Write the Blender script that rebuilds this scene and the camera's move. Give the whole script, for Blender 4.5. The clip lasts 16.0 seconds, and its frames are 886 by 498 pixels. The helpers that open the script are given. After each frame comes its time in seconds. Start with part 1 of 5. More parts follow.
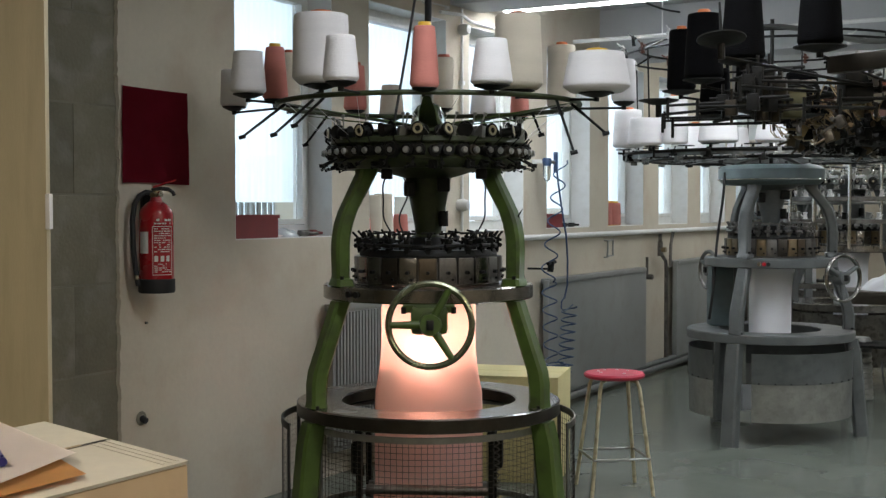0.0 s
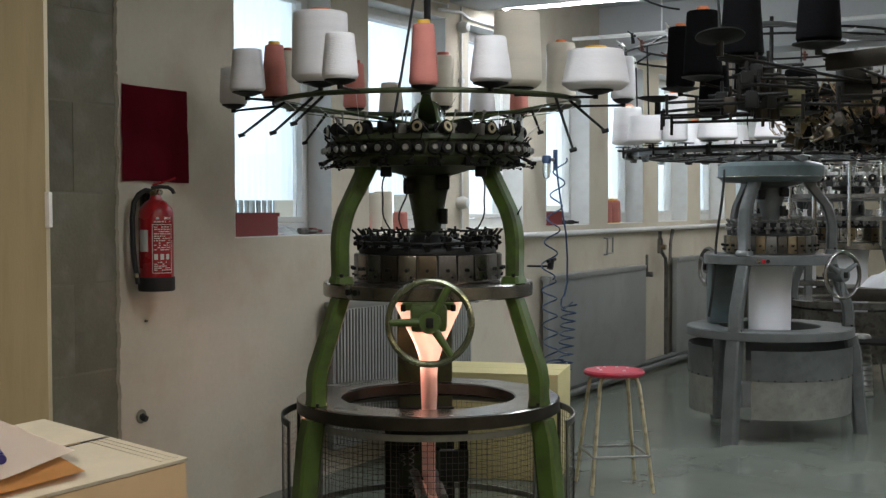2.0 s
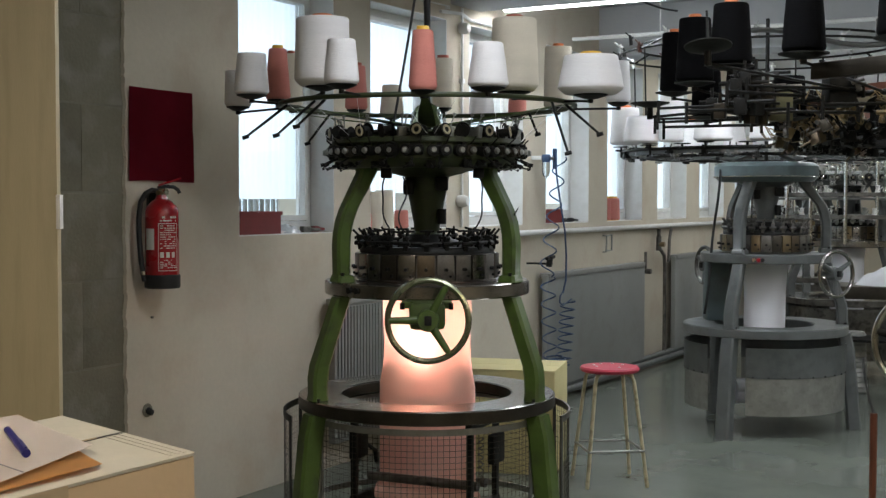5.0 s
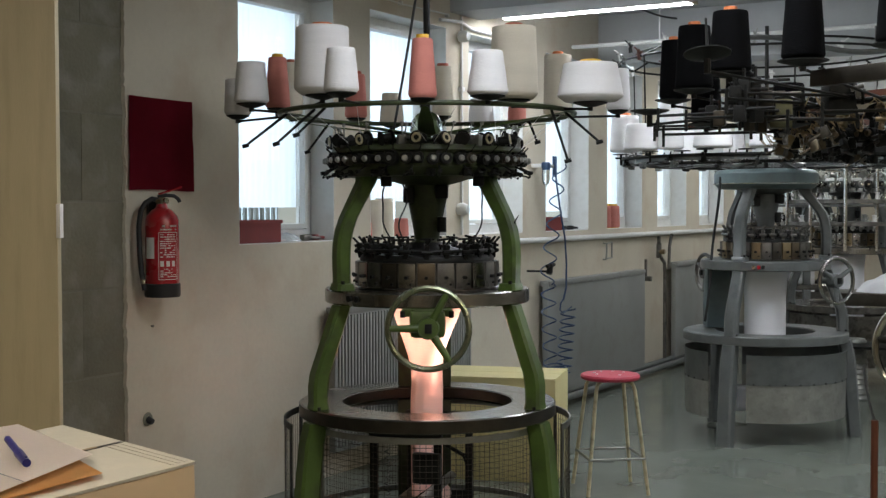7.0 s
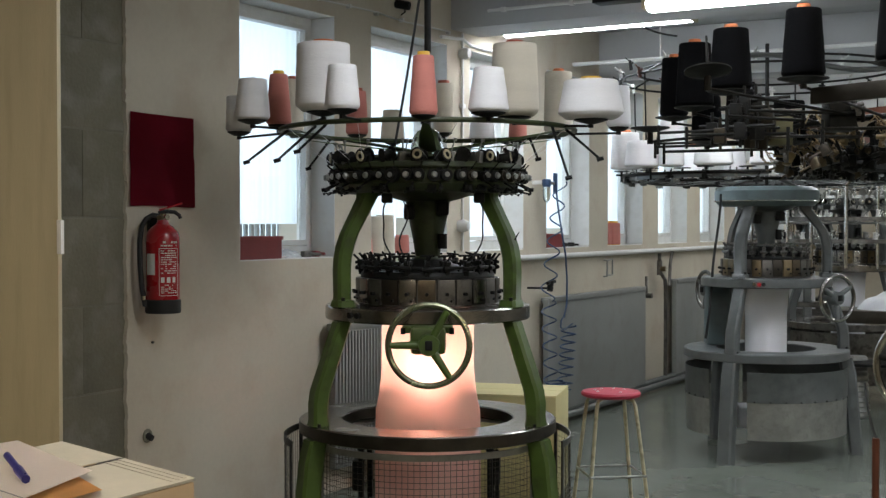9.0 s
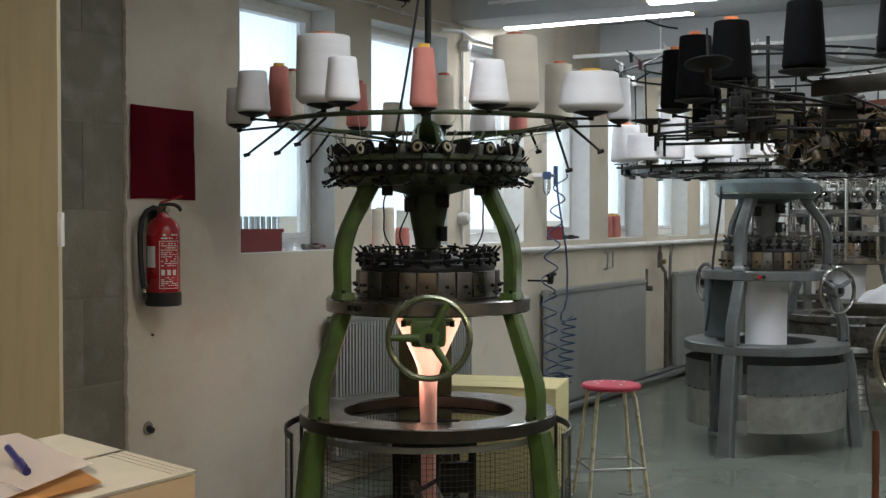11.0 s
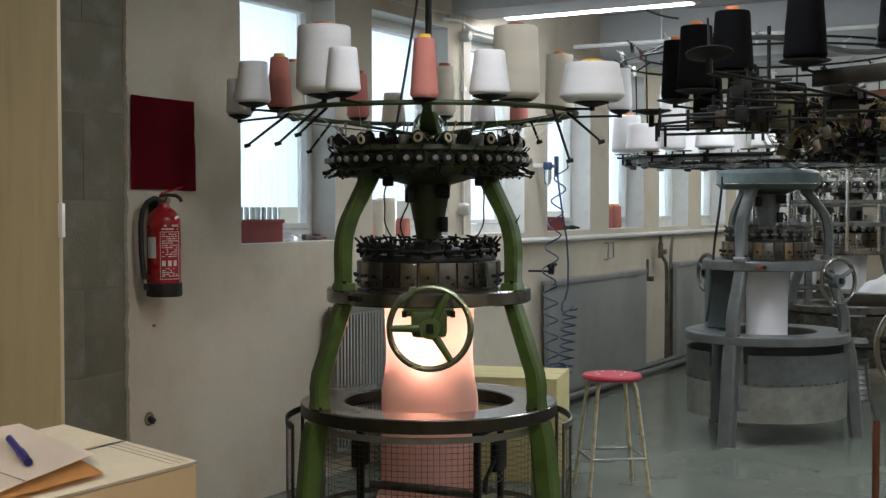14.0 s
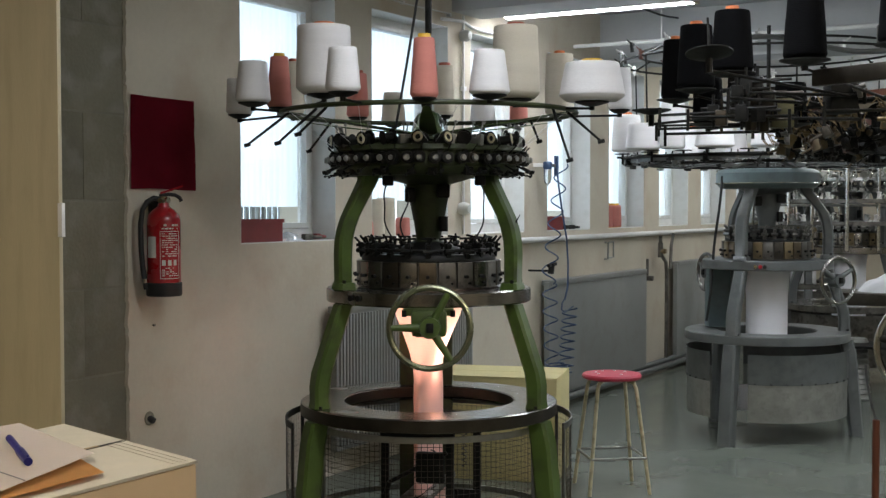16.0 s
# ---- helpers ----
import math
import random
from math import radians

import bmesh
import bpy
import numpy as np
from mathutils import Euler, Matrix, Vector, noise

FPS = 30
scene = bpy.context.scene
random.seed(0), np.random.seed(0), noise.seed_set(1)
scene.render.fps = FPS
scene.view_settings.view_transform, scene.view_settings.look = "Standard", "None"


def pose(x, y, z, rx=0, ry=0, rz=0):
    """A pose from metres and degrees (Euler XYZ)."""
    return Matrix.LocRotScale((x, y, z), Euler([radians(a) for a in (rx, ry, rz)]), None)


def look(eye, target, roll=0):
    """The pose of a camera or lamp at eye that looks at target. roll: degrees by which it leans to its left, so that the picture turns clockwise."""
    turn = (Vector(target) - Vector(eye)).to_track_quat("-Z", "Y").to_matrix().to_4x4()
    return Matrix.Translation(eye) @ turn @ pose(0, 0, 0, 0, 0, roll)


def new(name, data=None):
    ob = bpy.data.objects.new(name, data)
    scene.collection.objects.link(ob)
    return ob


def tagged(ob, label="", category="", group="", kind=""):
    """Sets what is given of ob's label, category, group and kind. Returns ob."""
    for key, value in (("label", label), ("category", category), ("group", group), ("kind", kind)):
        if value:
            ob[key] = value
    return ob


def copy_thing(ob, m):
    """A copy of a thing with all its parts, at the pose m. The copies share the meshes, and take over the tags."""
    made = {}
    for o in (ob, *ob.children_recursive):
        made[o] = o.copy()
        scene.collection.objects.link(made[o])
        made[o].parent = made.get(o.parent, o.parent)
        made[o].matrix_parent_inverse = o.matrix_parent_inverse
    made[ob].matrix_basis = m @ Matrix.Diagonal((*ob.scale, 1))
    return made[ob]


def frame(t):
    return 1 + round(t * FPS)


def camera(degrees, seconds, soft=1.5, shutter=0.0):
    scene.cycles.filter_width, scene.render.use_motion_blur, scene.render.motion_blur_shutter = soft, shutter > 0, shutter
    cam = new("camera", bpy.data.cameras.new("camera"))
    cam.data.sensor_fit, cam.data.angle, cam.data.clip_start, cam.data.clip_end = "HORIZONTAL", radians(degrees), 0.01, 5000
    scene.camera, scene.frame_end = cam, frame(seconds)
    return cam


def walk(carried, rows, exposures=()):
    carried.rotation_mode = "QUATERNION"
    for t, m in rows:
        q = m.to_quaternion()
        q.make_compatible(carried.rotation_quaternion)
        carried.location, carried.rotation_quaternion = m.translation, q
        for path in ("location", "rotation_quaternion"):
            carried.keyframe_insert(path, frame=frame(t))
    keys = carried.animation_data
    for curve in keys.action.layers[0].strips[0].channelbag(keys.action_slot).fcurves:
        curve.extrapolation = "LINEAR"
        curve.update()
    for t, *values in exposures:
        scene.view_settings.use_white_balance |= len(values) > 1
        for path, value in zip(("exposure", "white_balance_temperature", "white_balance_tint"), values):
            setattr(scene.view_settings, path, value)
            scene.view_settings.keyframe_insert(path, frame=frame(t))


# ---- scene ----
# The camera stands on a tripod, tilts a little and draws back slightly once.
cam = camera(39.22, 16.0, soft=1.4)
PATH = [  # seconds, pan, tilt, lean, then the eye's shift to the right, forward and up
    (0, -0.2139, -1.9415, -0.0495, -0.0261, 0.1468, -0.0316),
    (0.5, -0.2272, -2.0662, -0.1249, -0.0255, 0.1446, -0.0316),
    (1, -0.2142, -2.1056, -0.2078, -0.0256, 0.1489, -0.0340),
    (1.5, -0.2321, -2.0580, -0.0864, -0.0267, 0.1489, -0.0326),
    (2, -0.2039, -2.0451, -0.1439, -0.0230, 0.1428, -0.0319),
    (2.5, -0.1106, -2.1584, 0.0295, -0.0121, 0.0763, -0.0172),
    (3, -0.0291, -2.3303, 0.1251, 0, 0, 0),
    (3.5, -0.0253, -2.3464, 0.1221, 0, 0, 0),
    (4, -0.0235, -2.3462, 0.1160, 0, 0, 0),
    (6.5, -0.0358, -2.1779, -0.0734, 0, 0, 0),
    (7, -0.0275, -1.9649, -0.1004, 0, 0, 0),
    (7.5, -0.0174, -1.8617, -0.0788, 0, 0, 0),
    (8, -0.0019, -1.6946, -0.0845, 0, 0, 0),
    (8.5, 0.0027, -1.3844, -0.0763, 0, 0, 0),
    (9, 0.0000, -1.1978, 0.0000, 0, 0, 0),
    (11.5, 0.0231, -1.6468, -0.0074, 0, 0, 0),
    (12, 0.0316, -1.7329, -0.0661, 0, 0, 0),
    (12.5, 0.0373, -1.8077, -0.0214, 0, 0, 0),
    (13, 0.0586, -1.8576, -0.0372, 0, 0, 0),
    (13.5, 0.0479, -1.8878, -0.0423, 0, 0, 0),
    (14, 0.0500, -1.9736, -0.0468, 0, 0, 0),
    (14.5, 0.0714, -2.0664, -0.0201, 0, 0, 0),
    (15, 0.0783, -2.0247, -0.0448, 0, 0, 0),
    (15.5, 0.0678, -2.0246, -0.0461, 0, 0, 0),
    (16, 0.0446, -1.9970, -0.0579, 0, 0, 0),
]
walk(cam, [(t, Matrix.Translation((side, step, 1.6 + rise)) @ Euler((radians(90 + tilt), 0, radians(pan))).to_matrix().to_4x4()
            @ pose(0, 0, 0, 0, 0, lean)) for t, pan, tilt, lean, side, step, rise in PATH])

# ---- world and light ----
world = bpy.data.worlds.new("world")
scene.world = world
world.use_nodes = True
_sky = world.node_tree.nodes.new("ShaderNodeTexSky")
_sky.sky_type, _sky.sun_disc = "NISHITA", False
_sky.sun_elevation, _sky.sun_rotation = radians(35), radians(-60)
_sky.air_density, _sky.dust_density = 1.0, 3.0
world.node_tree.nodes["Background"].inputs["Strength"].default_value = 0.12
world.node_tree.links.new(_sky.outputs[0], world.node_tree.nodes["Background"].inputs["Color"])
scene.view_settings.exposure = 0.0

# the window wall runs 30 degrees to the right of the camera's axis
CW, SW = math.cos(radians(30)), math.sin(radians(30))
WALL = -4.245


ROOM = Matrix(((CW, SW, 0, CW * WALL), (-SW, CW, 0, -SW * WALL), (0, 0, 1, 0), (0, 0, 0, 1)))  # x: from the wall, y: along it


sun = bpy.data.lights.new("sun", "SUN")
sun.energy, sun.angle, sun.color = 0.8, radians(15), (1, 0.96, 0.9)
new("sun", sun).matrix_world = look((-10, 4, 9), (0, 8, 0))


# ---- materials ----
def material(name, rgb, rough=0.5, metal=0.0, vary=0.15, scale=6.0, fine=60.0, bump=0.05, dirt=None, dirt_amount=0.0, coat=0.0, stretch=(1, 1, 1), per_object=0.0, spec=0.5):
    m = bpy.data.materials.new(name)
    m.use_nodes = True
    nt = m.node_tree
    n, l = nt.nodes, nt.links
    b = n["Principled BSDF"]
    tc = n.new("ShaderNodeTexCoord")
    mp = n.new("ShaderNodeMapping")
    mp.inputs["Scale"].default_value = stretch
    l.new(tc.outputs["Object"], mp.inputs[0])
    big, small = n.new("ShaderNodeTexNoise"), n.new("ShaderNodeTexNoise")
    big.inputs["Scale"].default_value, big.inputs["Detail"].default_value = scale, 5
    small.inputs["Scale"].default_value, small.inputs["Detail"].default_value = fine, 3
    l.new(mp.outputs[0], big.inputs["Vector"]), l.new(mp.outputs[0], small.inputs["Vector"])
    mix = n.new("ShaderNodeMix")
    mix.data_type = "RGBA"
    dark, light = [c * (1 - vary) for c in rgb], [min(1, c * (1 + vary)) for c in rgb]
    mix.inputs["A"].default_value, mix.inputs["B"].default_value = (*dark, 1), (*light, 1)
    ramp = n.new("ShaderNodeMapRange")
    ramp.inputs["From Min"].default_value, ramp.inputs["From Max"].default_value = 0.3, 0.7
    l.new(big.outputs["Fac"], ramp.inputs["Value"]), l.new(ramp.outputs[0], mix.inputs["Factor"])
    last = mix.outputs["Result"]
    grain = n.new("ShaderNodeMix")
    grain.data_type, grain.blend_type = "RGBA", "MULTIPLY"
    g2 = n.new("ShaderNodeMapRange")
    g2.inputs["To Min"].default_value, g2.inputs["To Max"].default_value = 1 - vary * 0.8, 1 + vary * 0.4
    l.new(small.outputs["Fac"], g2.inputs["Value"]), l.new(last, grain.inputs["A"]), l.new(g2.outputs[0], grain.inputs["B"])
    grain.inputs["Factor"].default_value = 1
    last = grain.outputs["Result"]
    if dirt:
        spots = n.new("ShaderNodeTexNoise")
        spots.inputs["Scale"].default_value, spots.inputs["Detail"].default_value = scale * 2.3, 8
        l.new(mp.outputs[0], spots.inputs["Vector"])
        sm = n.new("ShaderNodeMapRange")
        sm.inputs["From Min"].default_value, sm.inputs["From Max"].default_value = 0.5, 0.68
        sm.inputs["To Max"].default_value = dirt_amount
        dm = n.new("ShaderNodeMix")
        dm.data_type = "RGBA"
        dm.inputs["B"].default_value = (*dirt, 1)
        l.new(spots.outputs["Fac"], sm.inputs["Value"]), l.new(sm.outputs[0], dm.inputs["Factor"]), l.new(last, dm.inputs["A"])
        last = dm.outputs["Result"]
    if per_object:
        info = n.new("ShaderNodeObjectInfo")
        om = n.new("ShaderNodeMapRange")
        om.inputs["To Min"].default_value, om.inputs["To Max"].default_value = 1 - per_object, 1 + per_object
        pm = n.new("ShaderNodeMix")
        pm.data_type, pm.blend_type = "RGBA", "MULTIPLY"
        pm.inputs["Factor"].default_value = 1
        l.new(info.outputs["Random"], om.inputs["Value"]), l.new(last, pm.inputs["A"]), l.new(om.outputs[0], pm.inputs["B"])
        last = pm.outputs["Result"]
    l.new(last, b.inputs["Base Color"])
    rr = n.new("ShaderNodeMapRange")
    rr.inputs["To Min"].default_value, rr.inputs["To Max"].default_value = max(0.03, rough - 0.12), min(1, rough + 0.12)
    l.new(big.outputs["Fac"], rr.inputs["Value"]), l.new(rr.outputs[0], b.inputs["Roughness"])
    b.inputs["Metallic"].default_value = metal
    b.inputs["Coat Weight"].default_value = coat
    b.inputs["Specular IOR Level"].default_value = spec
    if bump:
        bp = n.new("ShaderNodeBump")
        bp.inputs["Strength"].default_value, bp.inputs["Distance"].default_value = min(1, bump * 4), 0.004
        l.new(small.outputs["Fac"], bp.inputs["Height"]), l.new(bp.outputs[0], b.inputs["Normal"])
    return m


def glow(name, rgb, strength):
    m = bpy.data.materials.new(name)
    m.use_nodes = True
    b = m.node_tree.nodes["Principled BSDF"]
    b.inputs["Base Color"].default_value = (0.8, 0.8, 0.8, 1)
    b.inputs["Emission Color"].default_value = (*rgb, 1)
    b.inputs["Emission Strength"].default_value = strength
    return m


def glass_like(name, rgb, rough=0.05, alpha=0.2):
    m = bpy.data.materials.new(name)
    m.use_nodes = True
    b = m.node_tree.nodes["Principled BSDF"]
    b.inputs["Base Color"].default_value = (*rgb, 1)
    b.inputs["Roughness"].default_value, b.inputs["Transmission Weight"].default_value, b.inputs["IOR"].default_value = rough, 1.0, 1.3
    return m


def knit(name, rgb, through_part):
    m = bpy.data.materials.new(name)
    m.use_nodes = True
    nt = m.node_tree
    n, l = nt.nodes, nt.links
    b = n["Principled BSDF"]
    b.inputs["Base Color"].default_value, b.inputs["Roughness"].default_value = (*rgb, 1), 0.9
    tr = n.new("ShaderNodeBsdfTranslucent")
    tr.inputs["Color"].default_value = (*rgb, 1)
    tc, wave, noise_tex = n.new("ShaderNodeTexCoord"), n.new("ShaderNodeTexWave"), n.new("ShaderNodeTexNoise")
    wave.bands_direction = "Z"
    wave.inputs["Scale"].default_value, wave.inputs["Distortion"].default_value = 60, 0.6
    noise_tex.inputs["Scale"].default_value = 9
    l.new(tc.outputs["Object"], wave.inputs["Vector"]), l.new(tc.outputs["Object"], noise_tex.inputs["Vector"])
    bp = n.new("ShaderNodeBump")
    bp.inputs["Strength"].default_value, bp.inputs["Distance"].default_value = 0.15, 0.002
    l.new(wave.outputs["Fac"], bp.inputs["Height"]), l.new(bp.outputs[0], b.inputs["Normal"])
    mr = n.new("ShaderNodeMapRange")
    mr.inputs["To Min"].default_value, mr.inputs["To Max"].default_value = through_part - 0.07, through_part + 0.07
    l.new(noise_tex.outputs["Fac"], mr.inputs["Value"])
    mix = n.new("ShaderNodeMixShader")
    l.new(mr.outputs[0], mix.inputs[0]), l.new(b.outputs[0], mix.inputs[1]), l.new(tr.outputs[0], mix.inputs[2])
    l.new(mix.outputs[0], n["Material Output"].inputs["Surface"])
    return m


GREEN = material("green_machine_paint", (0.058, 0.098, 0.017), 0.42, vary=0.22, scale=5, fine=45, bump=0.03, dirt=(0.03, 0.035, 0.015), dirt_amount=0.6)
DARKGREEN = material("oily_dark_green_paint", (0.034, 0.046, 0.015), 0.55, vary=0.3, scale=9, fine=50, bump=0.05, dirt=(0.02, 0.018, 0.012), dirt_amount=0.75)
STEEL = material("ground_steel", (0.31, 0.295, 0.275), 0.24, 1.0, vary=0.2, scale=5, fine=70, bump=0.02, dirt=(0.12, 0.11, 0.09), dirt_amount=0.5)
DULLSTEEL = material("dull_oily_steel", (0.2, 0.19, 0.175), 0.42, 1.0, vary=0.3, scale=9, fine=60, bump=0.04, dirt=(0.03, 0.028, 0.024), dirt_amount=0.6)
BLACKSTEEL = material("oil_darkened_steel", (0.085, 0.075, 0.062), 0.4, 1.0, vary=0.2, scale=9, fine=60, bump=0.01)
BRONZE = material("brown_oily_steel", (0.15, 0.12, 0.085), 0.4, 1.0, vary=0.3, scale=8, fine=60, bump=0.03)
REVEAL = material("white_wall_paint", (0.7, 0.7, 0.68), 0.8, vary=0.05, scale=4, fine=40, bump=0.04, dirt=(0.55, 0.53, 0.48), dirt_amount=0.3)
OLIVE = material("dull_olive_paint", (0.13, 0.12, 0.06), 0.55, vary=0.15, scale=8, fine=60, bump=0.03)
CHROME = material("polished_steel", (0.65, 0.64, 0.6), 0.16, 1.0, vary=0.08, scale=12, fine=90, bump=0.01)
BLACK = material("black_iron", (0.008, 0.008, 0.0075), 0.5, vary=0.3, scale=14, fine=80, bump=0.05, dirt=(0.03, 0.025, 0.018), dirt_amount=0.2, spec=0.2)
RUBBER = material("black_rubber", (0.014, 0.014, 0.015), 0.6, vary=0.2, bump=0.02)
GREY = material("grey_machine_paint", (0.1, 0.106, 0.104), 0.4, vary=0.15, scale=5, fine=50, bump=0.02, dirt=(0.045, 0.05, 0.048), dirt_amount=0.5)
TEAL = material("blue_grey_machine_paint", (0.1, 0.135, 0.14), 0.4, vary=0.15, scale=5, fine=50, bump=0.02, dirt=(0.07, 0.085, 0.085), dirt_amount=0.5)
GALV = material("galvanised_sheet", (0.33, 0.33, 0.31), 0.42, 0.7, vary=0.15, scale=10, fine=60, bump=0.02, dirt=(0.2, 0.2, 0.18), dirt_amount=0.4)
BRASS = material("worn_brass", (0.26, 0.2, 0.12), 0.42, 1.0, vary=0.25, scale=15, fine=80, bump=0.03)
PLASTER = material("grey_white_plaster", (0.53, 0.478, 0.385), 0.85, vary=0.09, scale=1.3, fine=35, bump=0.06, dirt=(0.43, 0.34, 0.25), dirt_amount=0.5)
CONCRETE = material("bare_concrete_block", (0.172, 0.158, 0.116), 0.9, vary=0.2, scale=2.5, fine=60, bump=0.12, dirt=(0.25, 0.24, 0.21), dirt_amount=0.6, per_object=0.12)
MORTAR = material("smeared_mortar", (0.2, 0.187, 0.145), 0.95, vary=0.15, scale=5, fine=70, bump=0.15)
FLOOR = material("grey_green_floor_paint", (0.145, 0.16, 0.135), 0.22, vary=0.1, scale=1.6, fine=25, bump=0.008, dirt=(0.12, 0.13, 0.115), dirt_amount=0.35)
CEILING = material("white_ceiling_paint", (0.43, 0.435, 0.44), 0.9, vary=0.05, scale=1.2, fine=30, bump=0.04)
WHITE = material("white_gloss_paint", (0.7, 0.7, 0.68), 0.4, vary=0.05, scale=4, fine=40, bump=0.01, dirt=(0.5, 0.48, 0.42), dirt_amount=0.3)
RADIATOR = material("grey_radiator_enamel", (0.25, 0.255, 0.245), 0.42, vary=0.06, scale=3, fine=40, bump=0.01, dirt=(0.2, 0.19, 0.165), dirt_amount=0.4)
PANEL = material("cream_painted_board", (0.47, 0.395, 0.255), 0.55, vary=0.07, scale=2, fine=60, bump=0.03, stretch=(6, 6, 0.5), dirt=(0.38, 0.31, 0.2), dirt_amount=0.5)
CARDBOARD = material("pale_cardboard", (0.53, 0.4, 0.27), 0.75, vary=0.06, scale=4, fine=60, bump=0.03, dirt=(0.5, 0.38, 0.24), dirt_amount=0.3)
YELLOWBOX = material("yellowed_cardboard", (0.55, 0.48, 0.24), 0.75, vary=0.08, scale=4, fine=60, bump=0.03)
PAPER = material("white_paper", (0.74, 0.68, 0.66), 0.8, vary=0.03, scale=8, fine=80, bump=0.01)
PRINT = material("grey_print", (0.3, 0.29, 0.32), 0.8, vary=0.1)
ENVELOPE = material("orange_brown_envelope", (0.58, 0.3, 0.1), 0.75, vary=0.08, scale=8, fine=80, bump=0.02)
PENBLUE = material("blue_plastic", (0.02, 0.02, 0.16), 0.3, vary=0.1)
REDCLOTH = material("dark_red_cloth", (0.17, 0.008, 0.018), 0.9, vary=0.14, scale=5, fine=200, bump=0.1, spec=0.08)
REDPAINT = material("red_gloss_paint", (0.38, 0.011, 0.018), 0.28, vary=0.08, scale=5, fine=60, bump=0.01, coat=0.4)
REDPLASTIC = material("dull_red_plastic", (0.2, 0.022, 0.022), 0.55, vary=0.15, scale=6, fine=60, bump=0.03)
SEATRED = material("worn_red_seat", (0.42, 0.03, 0.06), 0.5, vary=0.15, scale=9, fine=70, bump=0.03)
CREAMPAINT = material("chipped_cream_paint", (0.52, 0.46, 0.3), 0.45, vary=0.12, scale=12, fine=70, bump=0.03, dirt=(0.14, 0.1, 0.06), dirt_amount=0.6)
YARNWHITE = material("white_yarn", (0.83, 0.81, 0.82), 0.95, vary=0.05, scale=4, fine=150, bump=0.12, stretch=(0.4, 0.4, 3), per_object=0.05, spec=0.08)
YARNCREAM = material("cream_yarn", (0.66, 0.6, 0.5), 0.9, vary=0.06, scale=4, fine=150, bump=0.12, stretch=(0.4, 0.4, 3), per_object=0.05, spec=0.08)
YARNTAN = material("tan_yarn", (0.32, 0.24, 0.14), 0.95, vary=0.1, scale=6, fine=150, bump=0.1, spec=0.08)
YARNPINK = material("pink_yarn", (0.56, 0.215, 0.18), 0.75, vary=0.08, scale=4, fine=150, bump=0.12, stretch=(0.4, 0.4, 3), per_object=0.06, spec=0.08)
YARNBLACK = material("black_yarn", (0.003, 0.003, 0.0035), 0.97, vary=0.2, scale=4, fine=150, bump=0.14, stretch=(0.4, 0.4, 3), spec=0.08)
CORE = material("orange_card_core", (0.75, 0.22, 0.08), 0.7, vary=0.1)
CORERED = material("red_brown_core", (0.4, 0.1, 0.06), 0.7, vary=0.1)
CAPYELLOW = material("yellow_plastic", (0.75, 0.45, 0.04), 0.45, vary=0.08)
HOSE = material("blue_hose", (0.03, 0.06, 0.13), 0.4, vary=0.1)
PVC = material("grey_white_plastic", (0.6, 0.6, 0.58), 0.4, vary=0.06)
BROWN = material("red_brown_paint", (0.1, 0.03, 0.015), 0.5, vary=0.2)
PINKKNIT = knit("pink_knit_fabric", (0.97, 0.66, 0.59), 0.36)
BLIND = knit("white_blind_cloth", (0.86, 0.88, 0.9), 0.75)
WHEELRIM = material("worn_olive_steel", (0.21, 0.215, 0.14), 0.25, 0.8, vary=0.25, scale=10, fine=70, bump=0.02, dirt=(0.09, 0.12, 0.05), dirt_amount=0.6)
CARTONTOP = material("bleached_cardboard", (0.44, 0.42, 0.365), 0.7, vary=0.06, scale=5, fine=60, bump=0.03, dirt=(0.55, 0.5, 0.4), dirt_amount=0.4)
WHITEKNIT = knit("white_knit_fabric", (0.88, 0.87, 0.9), 0.15)
GLASS = glass_like("window_glass", (1, 1, 1), 0.0)
DOMEGLASS = glass_like("clear_plastic_dome", (0.9, 0.95, 0.92), 0.08)
# TUBE serves seen and added lamps; the two below it only added, unseen ones.
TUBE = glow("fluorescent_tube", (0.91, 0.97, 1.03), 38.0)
FARFILL = glow("bright_fluorescent_tube", (0.95, 0.98, 0.97), 50.0)
WARMFILL = glow("warm_fluorescent_tube", (1.0, 0.86, 0.66), 50.0)
BULB = glow("bulb_glow", (1.0, 0.75, 0.5), 12.0)
DAYLIGHT = glow("overcast_daylight", (0.64, 0.83, 1.0), 2.35)
TAPE = material("shiny_parcel_tape", (0.5, 0.4, 0.28), 0.12, vary=0.1, coat=0.6)
BAG = material("crumpled_plastic", (0.45, 0.48, 0.5), 0.15, vary=0.2, scale=30, fine=90, bump=0.2, coat=0.6)
LABELWHITE = material("white_label", (0.75, 0.72, 0.7), 0.5, vary=0.04)


# ---- mesh tools ----
def finish(bm, name, mat, smooth=40):
    me = bpy.data.meshes.new(name)
    bmesh.ops.recalc_face_normals(bm, faces=bm.faces)
    bm.to_mesh(me)
    bm.free()
    me.materials.append(mat)
    me.shade_smooth()
    me.set_sharp_from_angle(angle=radians(smooth))
    return me


def part(name, bm, mat, parent, label="", smooth=40):
    """Links a bmesh as one mesh object under a thing or a part."""
    ob = new(name, finish(bm, name, mat, smooth))
    ob.parent = parent
    if label:
        ob["label"] = label
    return ob


def share(ob, m, parent=None):
    """One more of a part, on the same mesh."""
    c = new(ob.name.split(".")[0], ob.data)
    c.parent = parent or ob.parent
    c.matrix_basis = m
    if "label" in ob:
        c["label"] = ob["label"]
    return c


def thing(name, m, label, category, group="", kind=""):
    ob = new(name)
    ob.empty_display_size = 0.1
    ob.matrix_world = m
    return tagged(ob, label, category, group, kind)


